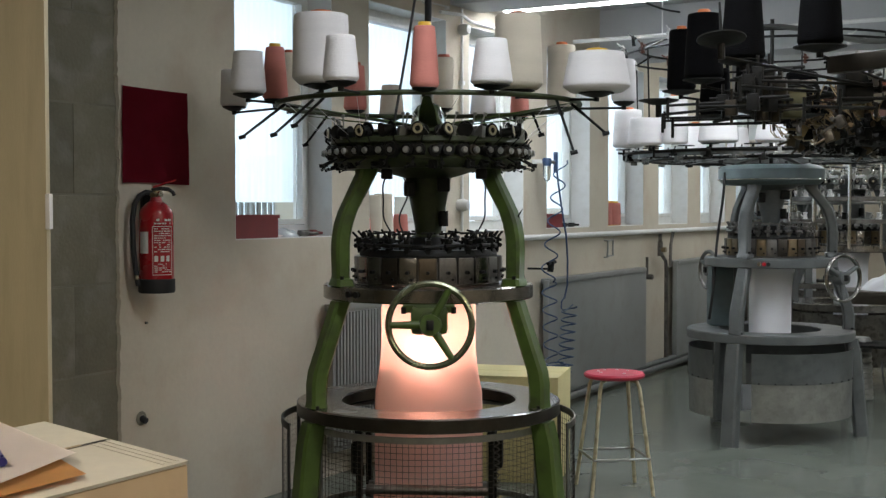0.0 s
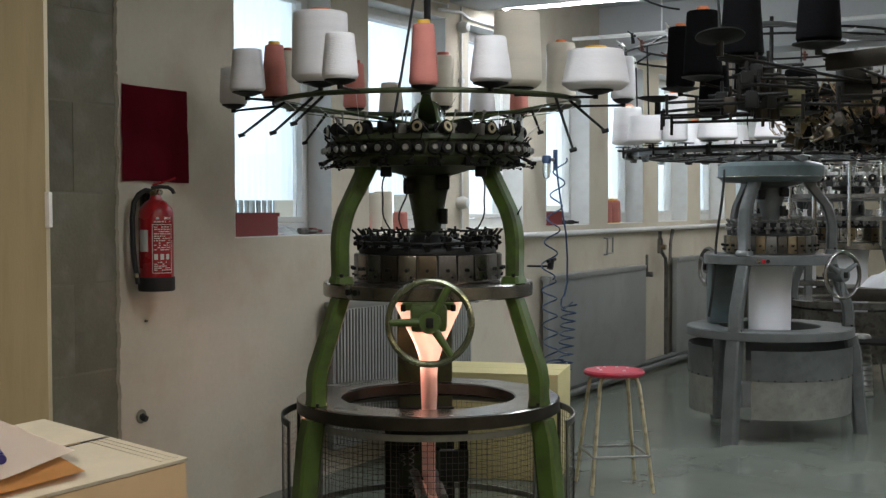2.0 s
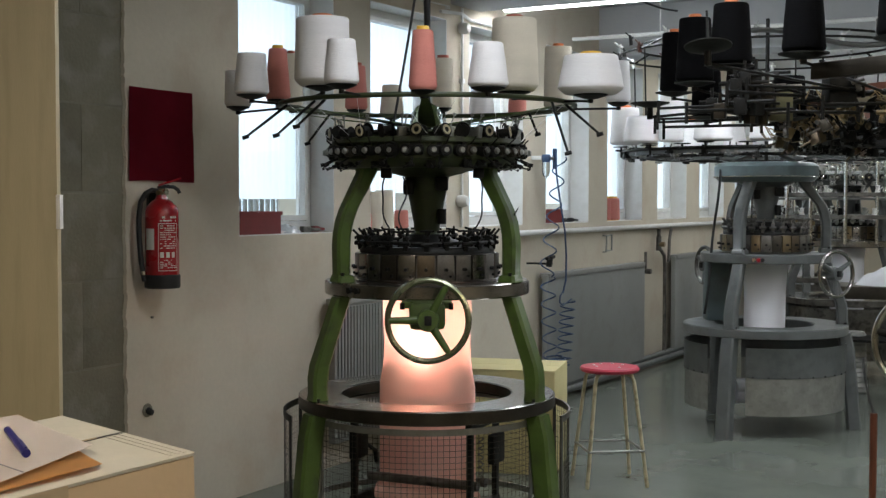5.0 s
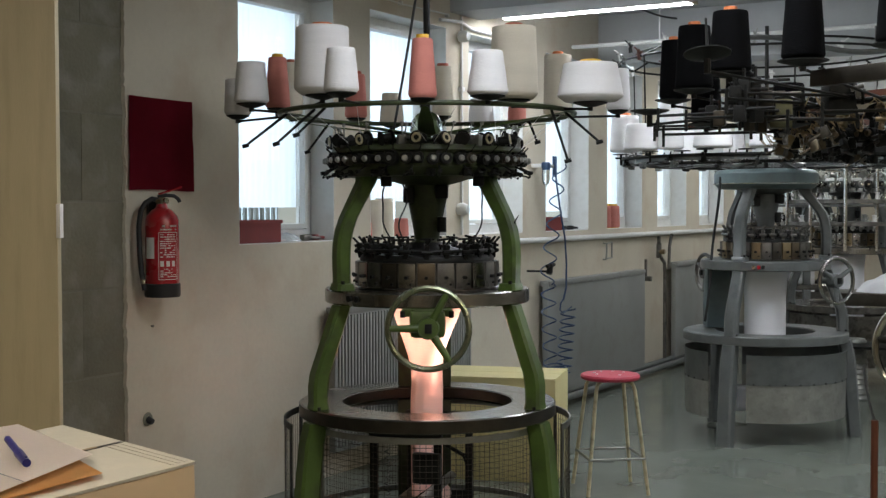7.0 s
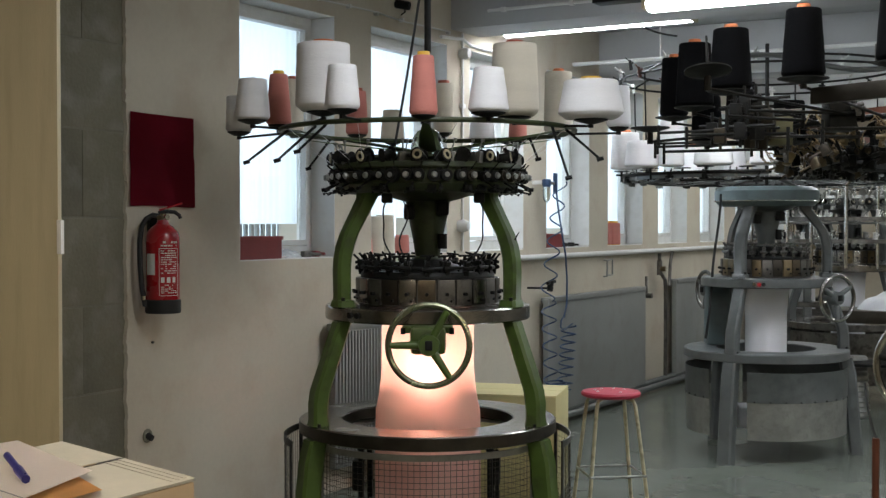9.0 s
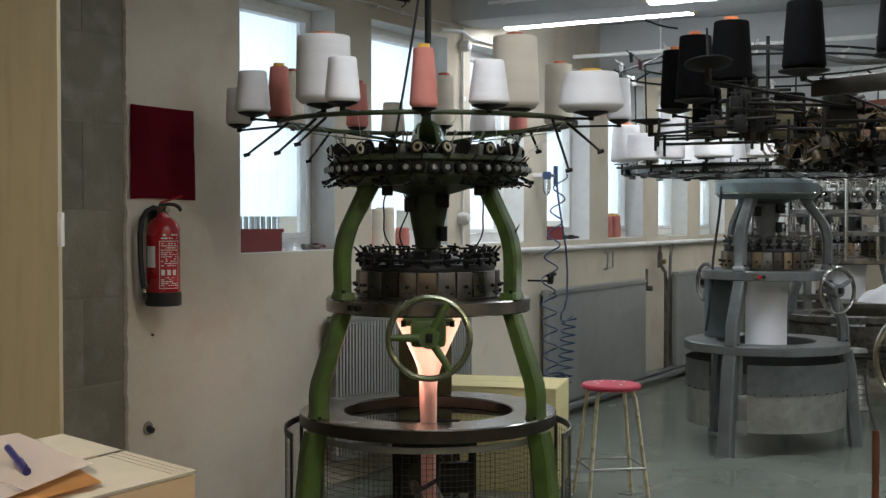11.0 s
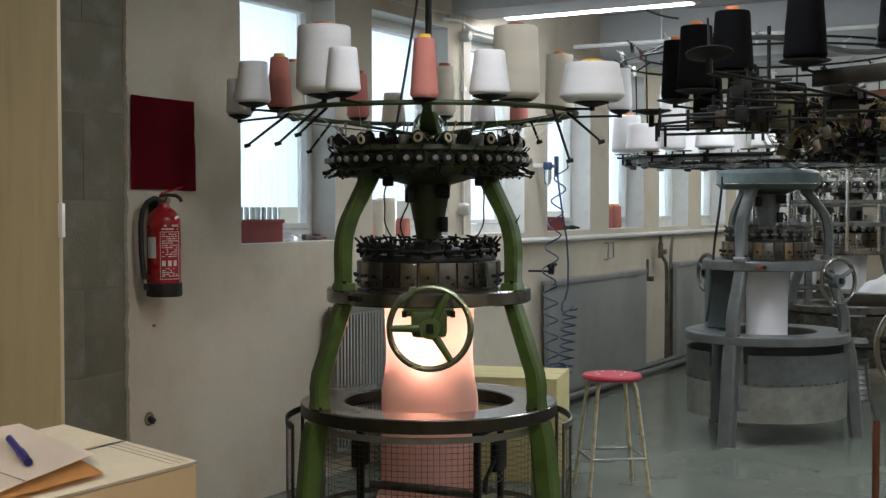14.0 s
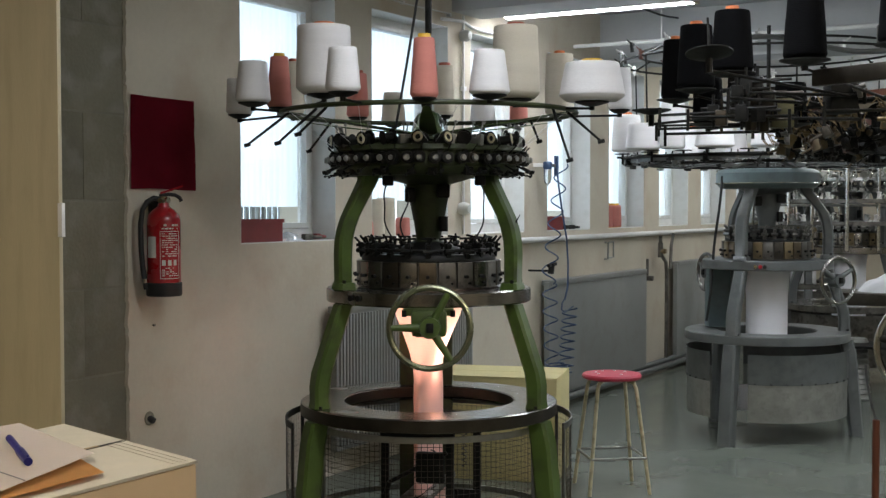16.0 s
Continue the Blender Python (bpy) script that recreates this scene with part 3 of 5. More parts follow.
def feed_units(top, n, r, z, turn, body, metal, cap, rows=2, reach=0.0):
    """Yarn feed wheels round the drum: a pair of wheels below and a storage spool above, each unit a part."""
    bm = B()
    box(bm, -0.035, -0.045, -0.02, 0.008, 0.045, 0.02, bevel=0.006)
    box(bm, -0.03, -0.012, 0.02, 0.0, 0.012, 0.085)
    rod(bm, (0.0, 0.0, -0.03), (0.05, 0.0, -0.055), 0.004, seg=6)
    rod(bm, (0.045, 0.0, -0.055), (0.06, 0.0, -0.058), 0.009, seg=8)
    rod(bm, (0.0, 0.03, 0.025), (0.035, 0.042, 0.06), 0.003, seg=6)
    base_mesh = finish(bm, "feed_bracket", body)
    bm = B()
    rod(bm, (0.008, 0, 0), (0.036, 0, 0), 0.027, 0.025, 20)
    rod(bm, (0.036, 0, 0), (0.041, 0, 0), 0.02, seg=16)
    wheel_mesh = finish(bm, "feed_wheel", body)
    wheel_meshes = [wheel_mesh]
    for rad, mat in ((0.025, BLACKSTEEL), (0.036, BLACK), (0.024, BLACK)):
        bm = B()
        rod(bm, (0.008, 0, 0), (0.034, 0, 0), rad, rad * 0.95, 20)
        rod(bm, (0.034, 0, 0), (0.041, 0, 0), rad * 0.7, rad * 0.6, 16)
        wheel_meshes.append(finish(bm, "feed_wheel", mat))
    bm = rod(B(), (0.04, 0, 0), (0.05, 0, 0), 0.015, 0.01, 14)
    cap_mesh = finish(bm, "wheel_cap", metal)
    bm = B()
    rod(bm, (-0.03, 0, 0), (-0.024, 0, 0), 0.033, seg=20)
    rod(bm, (-0.024, 0, 0), (0.02, 0, 0), 0.019, seg=16)
    rod(bm, (0.02, 0, 0), (0.026, 0, 0), 0.031, seg=20)
    spool_mesh = finish(bm, "storage_spool", body)
    ring_mesh = finish(lathe(B(), [(0.012, 0.0275), (0.023, 0.0275), (0.021, 0.031), (0.013, 0.031)], 18, pose(0, 0, 0, 0, 90)), "spool_face", cap)
    bm = B()
    box(bm, -0.02, -0.013, 0, 0.02, 0.013, 0.05, bevel=0.004)
    rod(bm, (0, 0, 0.05), (0.01, 0.01, 0.1), 0.0035, seg=6)
    rod(bm, (-0.01, -0.02, 0.04), (-0.01, 0.02, 0.045), 0.008, seg=8)
    rod(bm, (0.01, 0.01, 0.096), (0.012, 0.012, 0.108), 0.008, seg=8)
    extra_mesh = finish(bm, "stop_motion", metal)
    bm = B()
    box(bm, -0.018, -0.02, -0.018, 0.022, 0.02, 0.02, bevel=0.006)
    rod(bm, (0.02, 0, 0), (0.045, 0.005, -0.01), 0.005, seg=6)
    rod(bm, (0, -0.03, -0.012), (0, 0.03, -0.012), 0.006, seg=6)
    sensor_mesh = finish(bm, "yarn_sensor", body)
    rnd = random.Random(int(r * 100))
    for k in range(n):
        m = at_angle(turn + 360 * (k + 0.5) / n, r, z)
        unit = new("feed_unit", base_mesh)
        unit.parent, unit.matrix_basis = top, m
        for y in (-0.028, 0.028):
            w = new("feed_wheel", rnd.choice(wheel_meshes))
            w.parent, w.matrix_basis = unit, pose(rnd.uniform(-0.012, 0.006), y, rnd.uniform(-0.006, 0.006))
            c = new("wheel_cap", cap_mesh)
            c.parent, c.matrix_basis = unit, pose(0, y, 0)
        if rows > 1:
            s = new("storage_spool", spool_mesh)
            s.parent, s.matrix_basis = unit, pose(rnd.uniform(-0.03, 0.01), rnd.uniform(-0.03, 0.03), 0.092 + rnd.uniform(-0.012, 0.008), 0, rnd.uniform(-16, 12), rnd.uniform(-75, 75))
            if k % 3 != 1:
                f = new("spool_face", ring_mesh)
                f.parent, f.matrix_basis = unit, s.matrix_basis
            e = new("stop_motion", extra_mesh)
            e.parent, e.matrix_basis = unit, pose(rnd.uniform(-0.05, 0.0), rnd.choice((-0.05, 0.05)), 0.055, rnd.uniform(-15, 15), 0, rnd.uniform(-40, 40))
            e = new("yarn_sensor", sensor_mesh)
            e.parent, e.matrix_basis = unit, pose(reach + rnd.uniform(-0.02, 0.01), rnd.uniform(-0.04, 0.04), -0.055, rnd.uniform(-10, 10), rnd.uniform(-20, 20), 0)


def rack(top, r, z, hub_z, arms, turn, mat, arm_mat, ring2=0.0, broad=1.0):
    """The ring above a machine that carries the cones."""
    part("rack_ring", hoop(B(), r, z, 0.011, 96), mat, top)
    if ring2:
        part("rack_ring", hoop(B(), ring2, z - 0.04, 0.011, 96), mat, top)
    for k in range(arms):
        a = part("rack_arm", limb(B(), [((0.06, hub_z), 0.03 * broad, 0.02 * broad), ((0.2, hub_z + 0.02), 0.026 * broad, 0.02 * broad), ((r * 0.62, z - 0.055), 0.022 * broad, 0.018 * broad), ((r + 0.01, z - 0.018), 0.014, 0.012)], 0.005), arm_mat, top)
        a.matrix_basis = pose(0, 0, 0, 0, 0, turn + 360 * k / arms)


def guide_rod(top, p, q, mat):
    bm = rod(B(), p, q, 0.007, 0.0055)
    q = Vector(q)
    rod(bm, q - Vector((0.014, 0, 0.004)), q + Vector((0.014, 0, 0.004)), 0.009)
    part("guide_rod", bm, mat, top)


# -- the green machine --
C1 = (-0.072, 5.85)
S1 = dict(turn=90, rim=BLACKSTEEL, paint=GREEN, dark=BLACK, table_r=0.6, table_in=0.4, table_z=0.69, mid_r=0.48, mid_z=1.22, drum_z=1.735, drum_r=0.425, drum_top=1.885, cyl_r=0.325, cams=24,
          cyl=DULLSTEEL, cam_alt=STEEL, feeders=21, feeder=BLACK, neck=DARKGREEN, drum=DARKGREEN, table=STEEL, table_label="bare ground steel ring")
m1 = machine(pose(*C1, 0), "green cast-iron circular knitting machine with bare steel rings", S1)
add_wheel(m1, pose(0.012, -0.6, 1.082, -4), 0.172, WHEELRIM, GREEN, (180, 62, -57))
bm = B()
box(bm, -0.07, -0.56, 1.035, 0.085, -0.47, 1.155, bevel=0.026)
box(bm, -0.105, -0.52, 1.125, 0.115, -0.42, 1.157, bevel=0.008)
part("gear_housing", bm, GREEN, m1)
for x, y in ((-0.1, -0.515), (0.11, -0.515)):
    part("housing_bolt", rod(B(), (x, y, 1.122), (x, y, 1.15), 0.012, seg=6), BLACK, m1)
for a in (225, 230.5):
    part("push_button", rod(B(), (0.478, 0, 1.19), (0.49, 0, 1.19), 0.014, seg=16), BLACK, m1, "black push button").matrix_basis = pose(0, 0, 0, 0, 0, a)
feed_units(m1, 24, 0.437, 1.81, 0, BLACK, GALV, CREAMPAINT, reach=-0.03)
part("drum_rim", lathe(B(), [(0.4, 1.845), (0.446, 1.845), (0.448, 1.85), (0.44, 1.87), (0.4, 1.875)], 72), DARKGREEN, m1)
rack(m1, 0.69, 2.03, 1.93, 6, 30, DARKGREEN, GREEN, broad=1.5)
part("drum_cover", lathe(B(), [(0.1, 1.893), (0.39, 1.888), (0.4, 1.892), (0.38, 1.905), (0.1, 1.915)], 60), DARKGREEN, m1)
part("centre_pole", rod(B(), (0, 0, 1.88), (0, 0, 3.25), 0.016, seg=12), BLACK, m1)
part("lubricator_dome", lathe(B(), [(0.078, 1.89), (0.08, 1.95), (0.07, 2.0), (0.05, 2.03), (0.02, 2.045)], 32), DOMEGLASS, m1, "clear plastic oil dome")
for p, q in (((-0.62, -0.25, 2.02), (-0.8, -0.32, 1.87)), ((-0.48, -0.45, 2.02), (-0.63, -0.58, 1.865)), ((-0.43, -0.52, 2.02), (-0.54, -0.62, 1.9)), ((0.55, -0.4, 2.02), (0.6, -0.62, 1.79)), ((0.62, -0.28, 2.02), (0.76, -0.4, 1.88)), ((0.5, 0.3, 2.02), (0.55, 0.4, 1.92)), ((-0.5, 0.45, 2.02), (-0.62, 0.55, 1.88))):
    guide_rod(m1, p, q, BLACK)
for k in range(20):
    a = 18 * k + 7
    part("yarn_guide", rod(rod(B(), (0.4, 0, 1.752), (0.485, 0, 1.735), 0.002, seg=6), (0.483, 0, 1.73), (0.487, 0, 1.74), 0.005, seg=8), BLACK, m1).matrix_basis = pose(0, 0, 0, 0, 0, a)
part("pointer", rod(B(), (0.385, -0.2, 1.5), (0.415, -0.25, 1.56), 0.007, 0.0015), BLACK, m1)
# drive column at the back; the part below the table is added, darkening there
part("drive_column", box(B(), -0.155, 0.405, 0.692, 0.115, 0.47, 1.156, bevel=0.012), DARKGREEN, m1, "dark green drive column")
part("drive_column", box(B(), -0.155, 0.405, 0.02, 0.115, 0.5, 0.626, bevel=0.012), DARKGREEN, m1)
# loose cables to the dial
for sx, x0 in ((-1, -0.18), (1, 0.235)):
    pts = [(x0 + sx * 0.005 * math.sin(i * 0.9) + sx * 0.03 * math.sin(i / 12 * math.pi) - sx * 0.006 * i * 0.3, -0.24, 1.71 - 0.27 * i / 12) for i in range(13)]
    part("sensor_cable", tube(B(), pts, 0.0038), RUBBER, m1, "thin black cable")
    part("sensor_box", box(B(), x0 - 0.025, -0.265, 1.69, x0 + 0.025, -0.215, 1.735, bevel=0.008), BLACK, m1)
part("sensor_cable", tube(B(), [(-0.11 + 0.02 * math.sin(i * 0.5), -0.1, 1.7 - 0.02 * i) for i in range(14)], 0.004), RUBBER, m1, "thin black cable")
part("power_cable", tube(B(), [(-0.16 + 0.2 * (i / 16) + 0.012 * math.sin(i / 16 * 3.14), -0.12 + 0.12 * i / 16, 1.9 + 1.35 * i / 16) for i in range(17)], 0.006, 8), RUBBER, m1, "slack black power cable")

rnd = random.Random(17)
for k in range(18):
    p, q = radians(20 * k + rnd.uniform(-6, 6)), radians(20 * k + rnd.uniform(-14, 14))
    part("yarn_end", rod(B(), (0.69 * math.cos(p), 0.69 * math.sin(p), 2.03), (0.46 * math.cos(q), 0.46 * math.sin(q), 1.88), 0.0009, seg=4), YARNWHITE, m1, "fine white yarn")
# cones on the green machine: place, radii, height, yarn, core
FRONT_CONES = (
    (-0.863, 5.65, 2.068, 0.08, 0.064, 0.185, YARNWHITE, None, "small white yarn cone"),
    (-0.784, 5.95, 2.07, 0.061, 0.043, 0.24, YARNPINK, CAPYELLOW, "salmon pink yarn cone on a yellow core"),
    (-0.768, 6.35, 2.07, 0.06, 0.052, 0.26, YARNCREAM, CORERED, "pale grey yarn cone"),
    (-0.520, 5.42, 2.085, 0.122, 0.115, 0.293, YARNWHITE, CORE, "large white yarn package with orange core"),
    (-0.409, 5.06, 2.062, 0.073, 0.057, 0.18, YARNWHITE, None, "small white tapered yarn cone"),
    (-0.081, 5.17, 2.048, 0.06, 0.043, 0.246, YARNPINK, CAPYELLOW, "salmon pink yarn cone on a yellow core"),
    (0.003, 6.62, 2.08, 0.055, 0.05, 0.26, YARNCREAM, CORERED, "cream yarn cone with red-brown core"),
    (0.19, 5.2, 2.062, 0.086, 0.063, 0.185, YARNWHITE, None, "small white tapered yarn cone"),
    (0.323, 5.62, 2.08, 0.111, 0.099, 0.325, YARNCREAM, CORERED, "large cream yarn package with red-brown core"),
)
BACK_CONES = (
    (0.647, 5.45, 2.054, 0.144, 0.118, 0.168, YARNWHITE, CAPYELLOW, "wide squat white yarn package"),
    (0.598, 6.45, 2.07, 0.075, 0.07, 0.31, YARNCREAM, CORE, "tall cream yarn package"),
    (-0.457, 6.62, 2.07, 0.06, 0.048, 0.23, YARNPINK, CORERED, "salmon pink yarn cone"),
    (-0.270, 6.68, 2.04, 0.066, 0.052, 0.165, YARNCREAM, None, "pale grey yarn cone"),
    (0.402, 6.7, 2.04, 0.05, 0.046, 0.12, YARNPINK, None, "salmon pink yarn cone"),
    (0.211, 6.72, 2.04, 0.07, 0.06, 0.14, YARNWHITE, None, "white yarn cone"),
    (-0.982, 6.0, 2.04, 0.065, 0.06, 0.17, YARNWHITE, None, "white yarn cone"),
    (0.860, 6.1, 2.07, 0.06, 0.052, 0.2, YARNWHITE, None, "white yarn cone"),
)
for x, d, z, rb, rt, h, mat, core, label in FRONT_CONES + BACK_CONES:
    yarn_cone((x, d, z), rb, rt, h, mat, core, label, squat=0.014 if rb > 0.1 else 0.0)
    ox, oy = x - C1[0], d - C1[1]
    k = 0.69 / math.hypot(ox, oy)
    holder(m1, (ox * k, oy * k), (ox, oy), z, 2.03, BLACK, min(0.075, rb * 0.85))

# fabric tube: round above, pressed flat below
fab = [(1.24, 0.205, 0.19), (1.16, 0.214, 0.17), (1.08, 0.217, 0.14), (1.0, 0.216, 0.1), (0.92, 0.218, 0.06), (0.86, 0.223, 0.038), (0.8, 0.231, 0.03), (0.72, 0.247, 0.028), (0.6, 0.25, 0.022), (0.42, 0.25, 0.02), (0.28, 0.25, 0.018)]


def fabric_tube(bm, sections, seg=72):
    rings = []
    for z, a, b in sections:
        flat = max(0.0, min(1.0, 1 - b / a))
        ring = []
        for k in range(seg):
            t = 2 * math.pi * k / seg
            c, s = math.cos(t), math.sin(t)
            x = a * math.copysign(abs(c) ** (1 - 0.25 * flat), c)
            y = b * math.copysign(abs(s) ** (1 - 0.45 * flat), s)
            y += 0.006 * flat * noise.noise((x * 9, z * 3, 0))
            ring.append(bm.verts.new((x, y, z)))
        rings.append(ring)
    for p, q in zip(rings, rings[1:]):
        for k in range(seg):
            bm.faces.new((p[k], p[(k + 1) % seg], q[(k + 1) % seg], q[k]))
    return bm


fabric = part("fabric_tube", fabric_tube(B(), fab), PINKKNIT, m1, "pink knitted fabric tube glowing from a lamp inside")
for sx in (-1, 1):
    part("spreader", box(B(), sx * 0.152, -0.0105, 0.655, sx * 0.195, 0.0105, 0.83, bevel=0.004), BLACK, fabric, "black spreader plate")
# take-down frame that turns with the fabric under the table
takedown = part("takedown_frame", box(B(), -0.34, -0.03, 0.1, 0.34, 0.03, 0.14, bevel=0.006), BLACK, m1, "dark oily take-down frame")
for sx in (-1, 1):
    for y in (-0.17, 0.13):
        part("frame_post", box(B(), sx * 0.285, y - 0.018, 0.1, sx * 0.31, y + 0.018, 0.56, bevel=0.005), BLACK, takedown)
    part("crossbar", box(B(), sx * 0.28, -0.19, 0.55, sx * 0.315, 0.15, 0.585, bevel=0.005), BLACK, takedown)
    part("crossbar", box(B(), sx * 0.28, -0.19, 0.14, sx * 0.315, 0.15, 0.2, bevel=0.005), BLACK, takedown)
    part("gearbox", box(B(), sx * 0.3, sx * 0.02, 0.36, sx * 0.34, sx * 0.15, 0.5, bevel=0.012), BLACK, takedown)
    part("tension_spring", tube(B(), [(sx * 0.32 + 0.012 * math.cos(i * 1.3), -0.1 + 0.012 * math.sin(i * 1.3), 0.3 + 0.006 * i) for i in range(36)], 0.003), DULLSTEEL, takedown)
for y in (-0.045, 0.045):
    part("roller", rod(B(), (-0.284, y, 0.27), (0.284, y, 0.27), 0.022, seg=16), DULLSTEEL, takedown)
part("cloth_roll", rod(B(), (-0.255, 0, 0.19), (0.255, 0, 0.19), 0.05, seg=28), PINKKNIT, takedown, "wound roll of pink fabric")
part("lever", rod(rod(B(), (-0.32, -0.16, 0.5), (-0.33, 0.1, 0.36), 0.01), (-0.33, 0.1, 0.36), (-0.33, 0.12, 0.3), 0.012), BLACK, takedown)
# unseen plate added inside the fabric, to keep lamp light from going below
part("spreader_bar", box(B(), -0.15, -0.01, 0.63, 0.15, 0.01, 0.65, bevel=0.003), DULLSTEEL, fabric)
part("bulb", lathe(B(), [(0.002, 1.0), (0.025, 1.005), (0.034, 1.03), (0.026, 1.06), (0.014, 1.08), (0.014, 1.15)], 20), BULB, m1, "glowing lamp bulb")


def wire_panel(top, r, a0, a1, z0, z1, frame_mat, wire_mat, pitch=0.026, turn_label="wire mesh guard in a flat steel frame"):
    bm = B()
    lathe(bm, [(r - 0.004, z1 - 0.028), (r + 0.004, z1 - 0.028), (r + 0.004, z1), (r - 0.004, z1)], 32, None, True, a0, a1)
    lathe(bm, [(r - 0.004, z0), (r + 0.004, z0), (r + 0.004, z0 + 0.028), (r - 0.004, z0 + 0.028)], 32, None, True, a0, a1)
    for a in (a0, a1):
        e = 1.1 if a == a0 else -1.1
        lathe(bm, [(r - 0.0035, z0 + 0.028), (r + 0.0035, z0 + 0.028), (r + 0.0035, z1 - 0.028), (r - 0.0035, z1 - 0.028)], 2, None, True, min(a, a + 2 * e), max(a, a + 2 * e))
    g = part("mesh_guard", bm, frame_mat, top, turn_label)
    verts, faces = [], []

    def bar(p, q, h, side):
        n = len(verts)
        for c in (p, q):
            for dx, dz in ((-h, 0), (0, h), (h, 0), (0, -h)):
                verts.append((c[0] + side[0] * dx + side[3] * dz, c[1] + side[1] * dx + side[4] * dz, c[2] + side[2] * dx + side[5] * dz))
        for k in range(4):
            faces.append((n + k, n + (k + 1) % 4, n + 4 + (k + 1) % 4, n + 4 + k))
    steps = max(4, int(radians(a1 - a0) * r / pitch))
    for i in range(steps + 1):
        a = radians(a0 + (a1 - a0) * i / steps)
        c, s = math.cos(a), math.sin(a)
        bar((r * c, r * s, z0), (r * c, r * s, z1), 0.0011, (c, s, 0, -s, c, 0))
    for j in range(int((z1 - z0) / pitch) + 1):
        z = z0 + j * pitch
        for i in range(steps):
            a, b = (radians(a0 + (a1 - a0) * k / steps) for k in (i, i + 1))
            bar((r * math.cos(a), r * math.sin(a), z), (r * math.cos(b), r * math.sin(b), z), 0.0011, (math.cos(a), math.sin(a), 0, 0, 0, 1))
    me = bpy.data.meshes.new("wire_mesh")
    me.from_pydata(verts, [], faces)
    me.materials.append(wire_mat)
    w = new("wire_mesh", me)
    w.parent = g
    w["kind"] = "stuff"
    return g


wire_panel(m1, 0.545, 209, 331, 0.12, 0.605, GALV, BLACKSTEEL)
wire_panel(m1, 0.67, 158, 205, 0.12, 0.62, BLACK, DULLSTEEL)
wire_panel(m1, 0.67, -25, 22, 0.12, 0.62, DULLSTEEL, BLACKSTEEL)
wire_panel(m1, 0.62, 98, 150, 0.12, 0.6, GALV, BLACKSTEEL)
wire_panel(m1, 0.62, 30, 82, 0.12, 0.6, GALV, DULLSTEEL)
part("floor_pan", lathe(B(), [(0.01, 0.012), (0.5, 0.012), (0.52, 0.03), (0.525, 0.028), (0.505, 0.004), (0.01, 0.004)], 48), DARKGREEN, m1)

# the lamp inside the fabric, split in three point lamps to spread its glow
for watts, z in ((0.5 * LAMP_WATTS, 1.08), (0.4 * LAMP_WATTS, 0.965), (0.07 * LAMP_WATTS, 0.84)):
    lamp = bpy.data.lights.new("machine_lamp", "POINT")
    lamp.energy, lamp.color, lamp.shadow_soft_size = watts, (1.0, 0.8, 0.67), 0.03
    new("machine_lamp", lamp).location = (-0.072, 5.87, z)

# -- the grey machine --
C2 = (2.262, 8.7)
S2 = dict(S1, turn=231, rim=GREY, paint=GREY, table_r=0.56, table_in=0.34, table_z=0.73, mid_r=0.445, mid_z=1.225, drum_z=1.715, drum_r=0.355, drum_top=1.852, cyl_r=0.3, feeder=DULLSTEEL,
          neck=GREY, drum=TEAL, table=GREY, cyl=DULLSTEEL, table_label="grey painted ring", cams=28, feeders=26, cam_alt=BRASS)
m2 = machine(pose(*C2, 0), "grey circular knitting machine with sheet-metal guards and white fabric", S2)
add_wheel(m2, pose(0.36, -0.44, 1.1, -2, 0, 28), 0.15, STEEL, GREY, (150, 30, -90))
add_wheel(m2, pose(-0.37, 0.26, 1.12, -2, 0, -75), 0.13, DULLSTEEL, GREY, (150, 30, -90))
part("fabric_tube", lathe(B(), [(0.17, 1.2), (0.152, 1.1), (0.142, 0.95), (0.142, 0.69)], 48), WHITEKNIT, m2, "white knitted fabric tube")
part("fabric_roll", rod(B(), (-0.2, 0, 0.25), (0.2, 0, 0.25), 0.09, seg=24), WHITEKNIT, m2)
part("drive_column", box(B(), -0.38, 0.12, 0.732, -0.22, 0.28, 1.16, bevel=0.02), TEAL, m2, "dark blue-grey drive column")
part("drum_band", hoop(B(), 0.358, 1.752, 0.004), CHROME, m2)
rack(m2, 1.0, 1.925, 1.9, 8, 10, BLACK, GREY, 0.82)
part("rack_band", lathe(B(), [(0.955, 1.895), (0.99, 1.892), (0.99, 1.93), (0.955, 1.933)], 96, closed=True), GREY, m2, "flat grey steel rack band")
part("centre_pole", rod(B(), (0, 0, 1.86), (0, 0, 2.85), 0.014, seg=12), BLACK, m2)
part("power_cable", tube(B(), [(-0.34 - 0.1 * i / 10, -0.1 - 0.02 * math.sin(i), 1.8 - 1.0 * i / 10) for i in range(11)], 0.009), RUBBER, m2, "black power cable")
for a, mat in ((250, REDPAINT), (253.5, BLACK), (246, CHROME)):
    part("push_button", rod(B(), (0.443, 0, 1.19), (0.456, 0, 1.19), 0.013, seg=14), mat, m2).matrix_basis = pose(0, 0, 0, 0, 0, a)
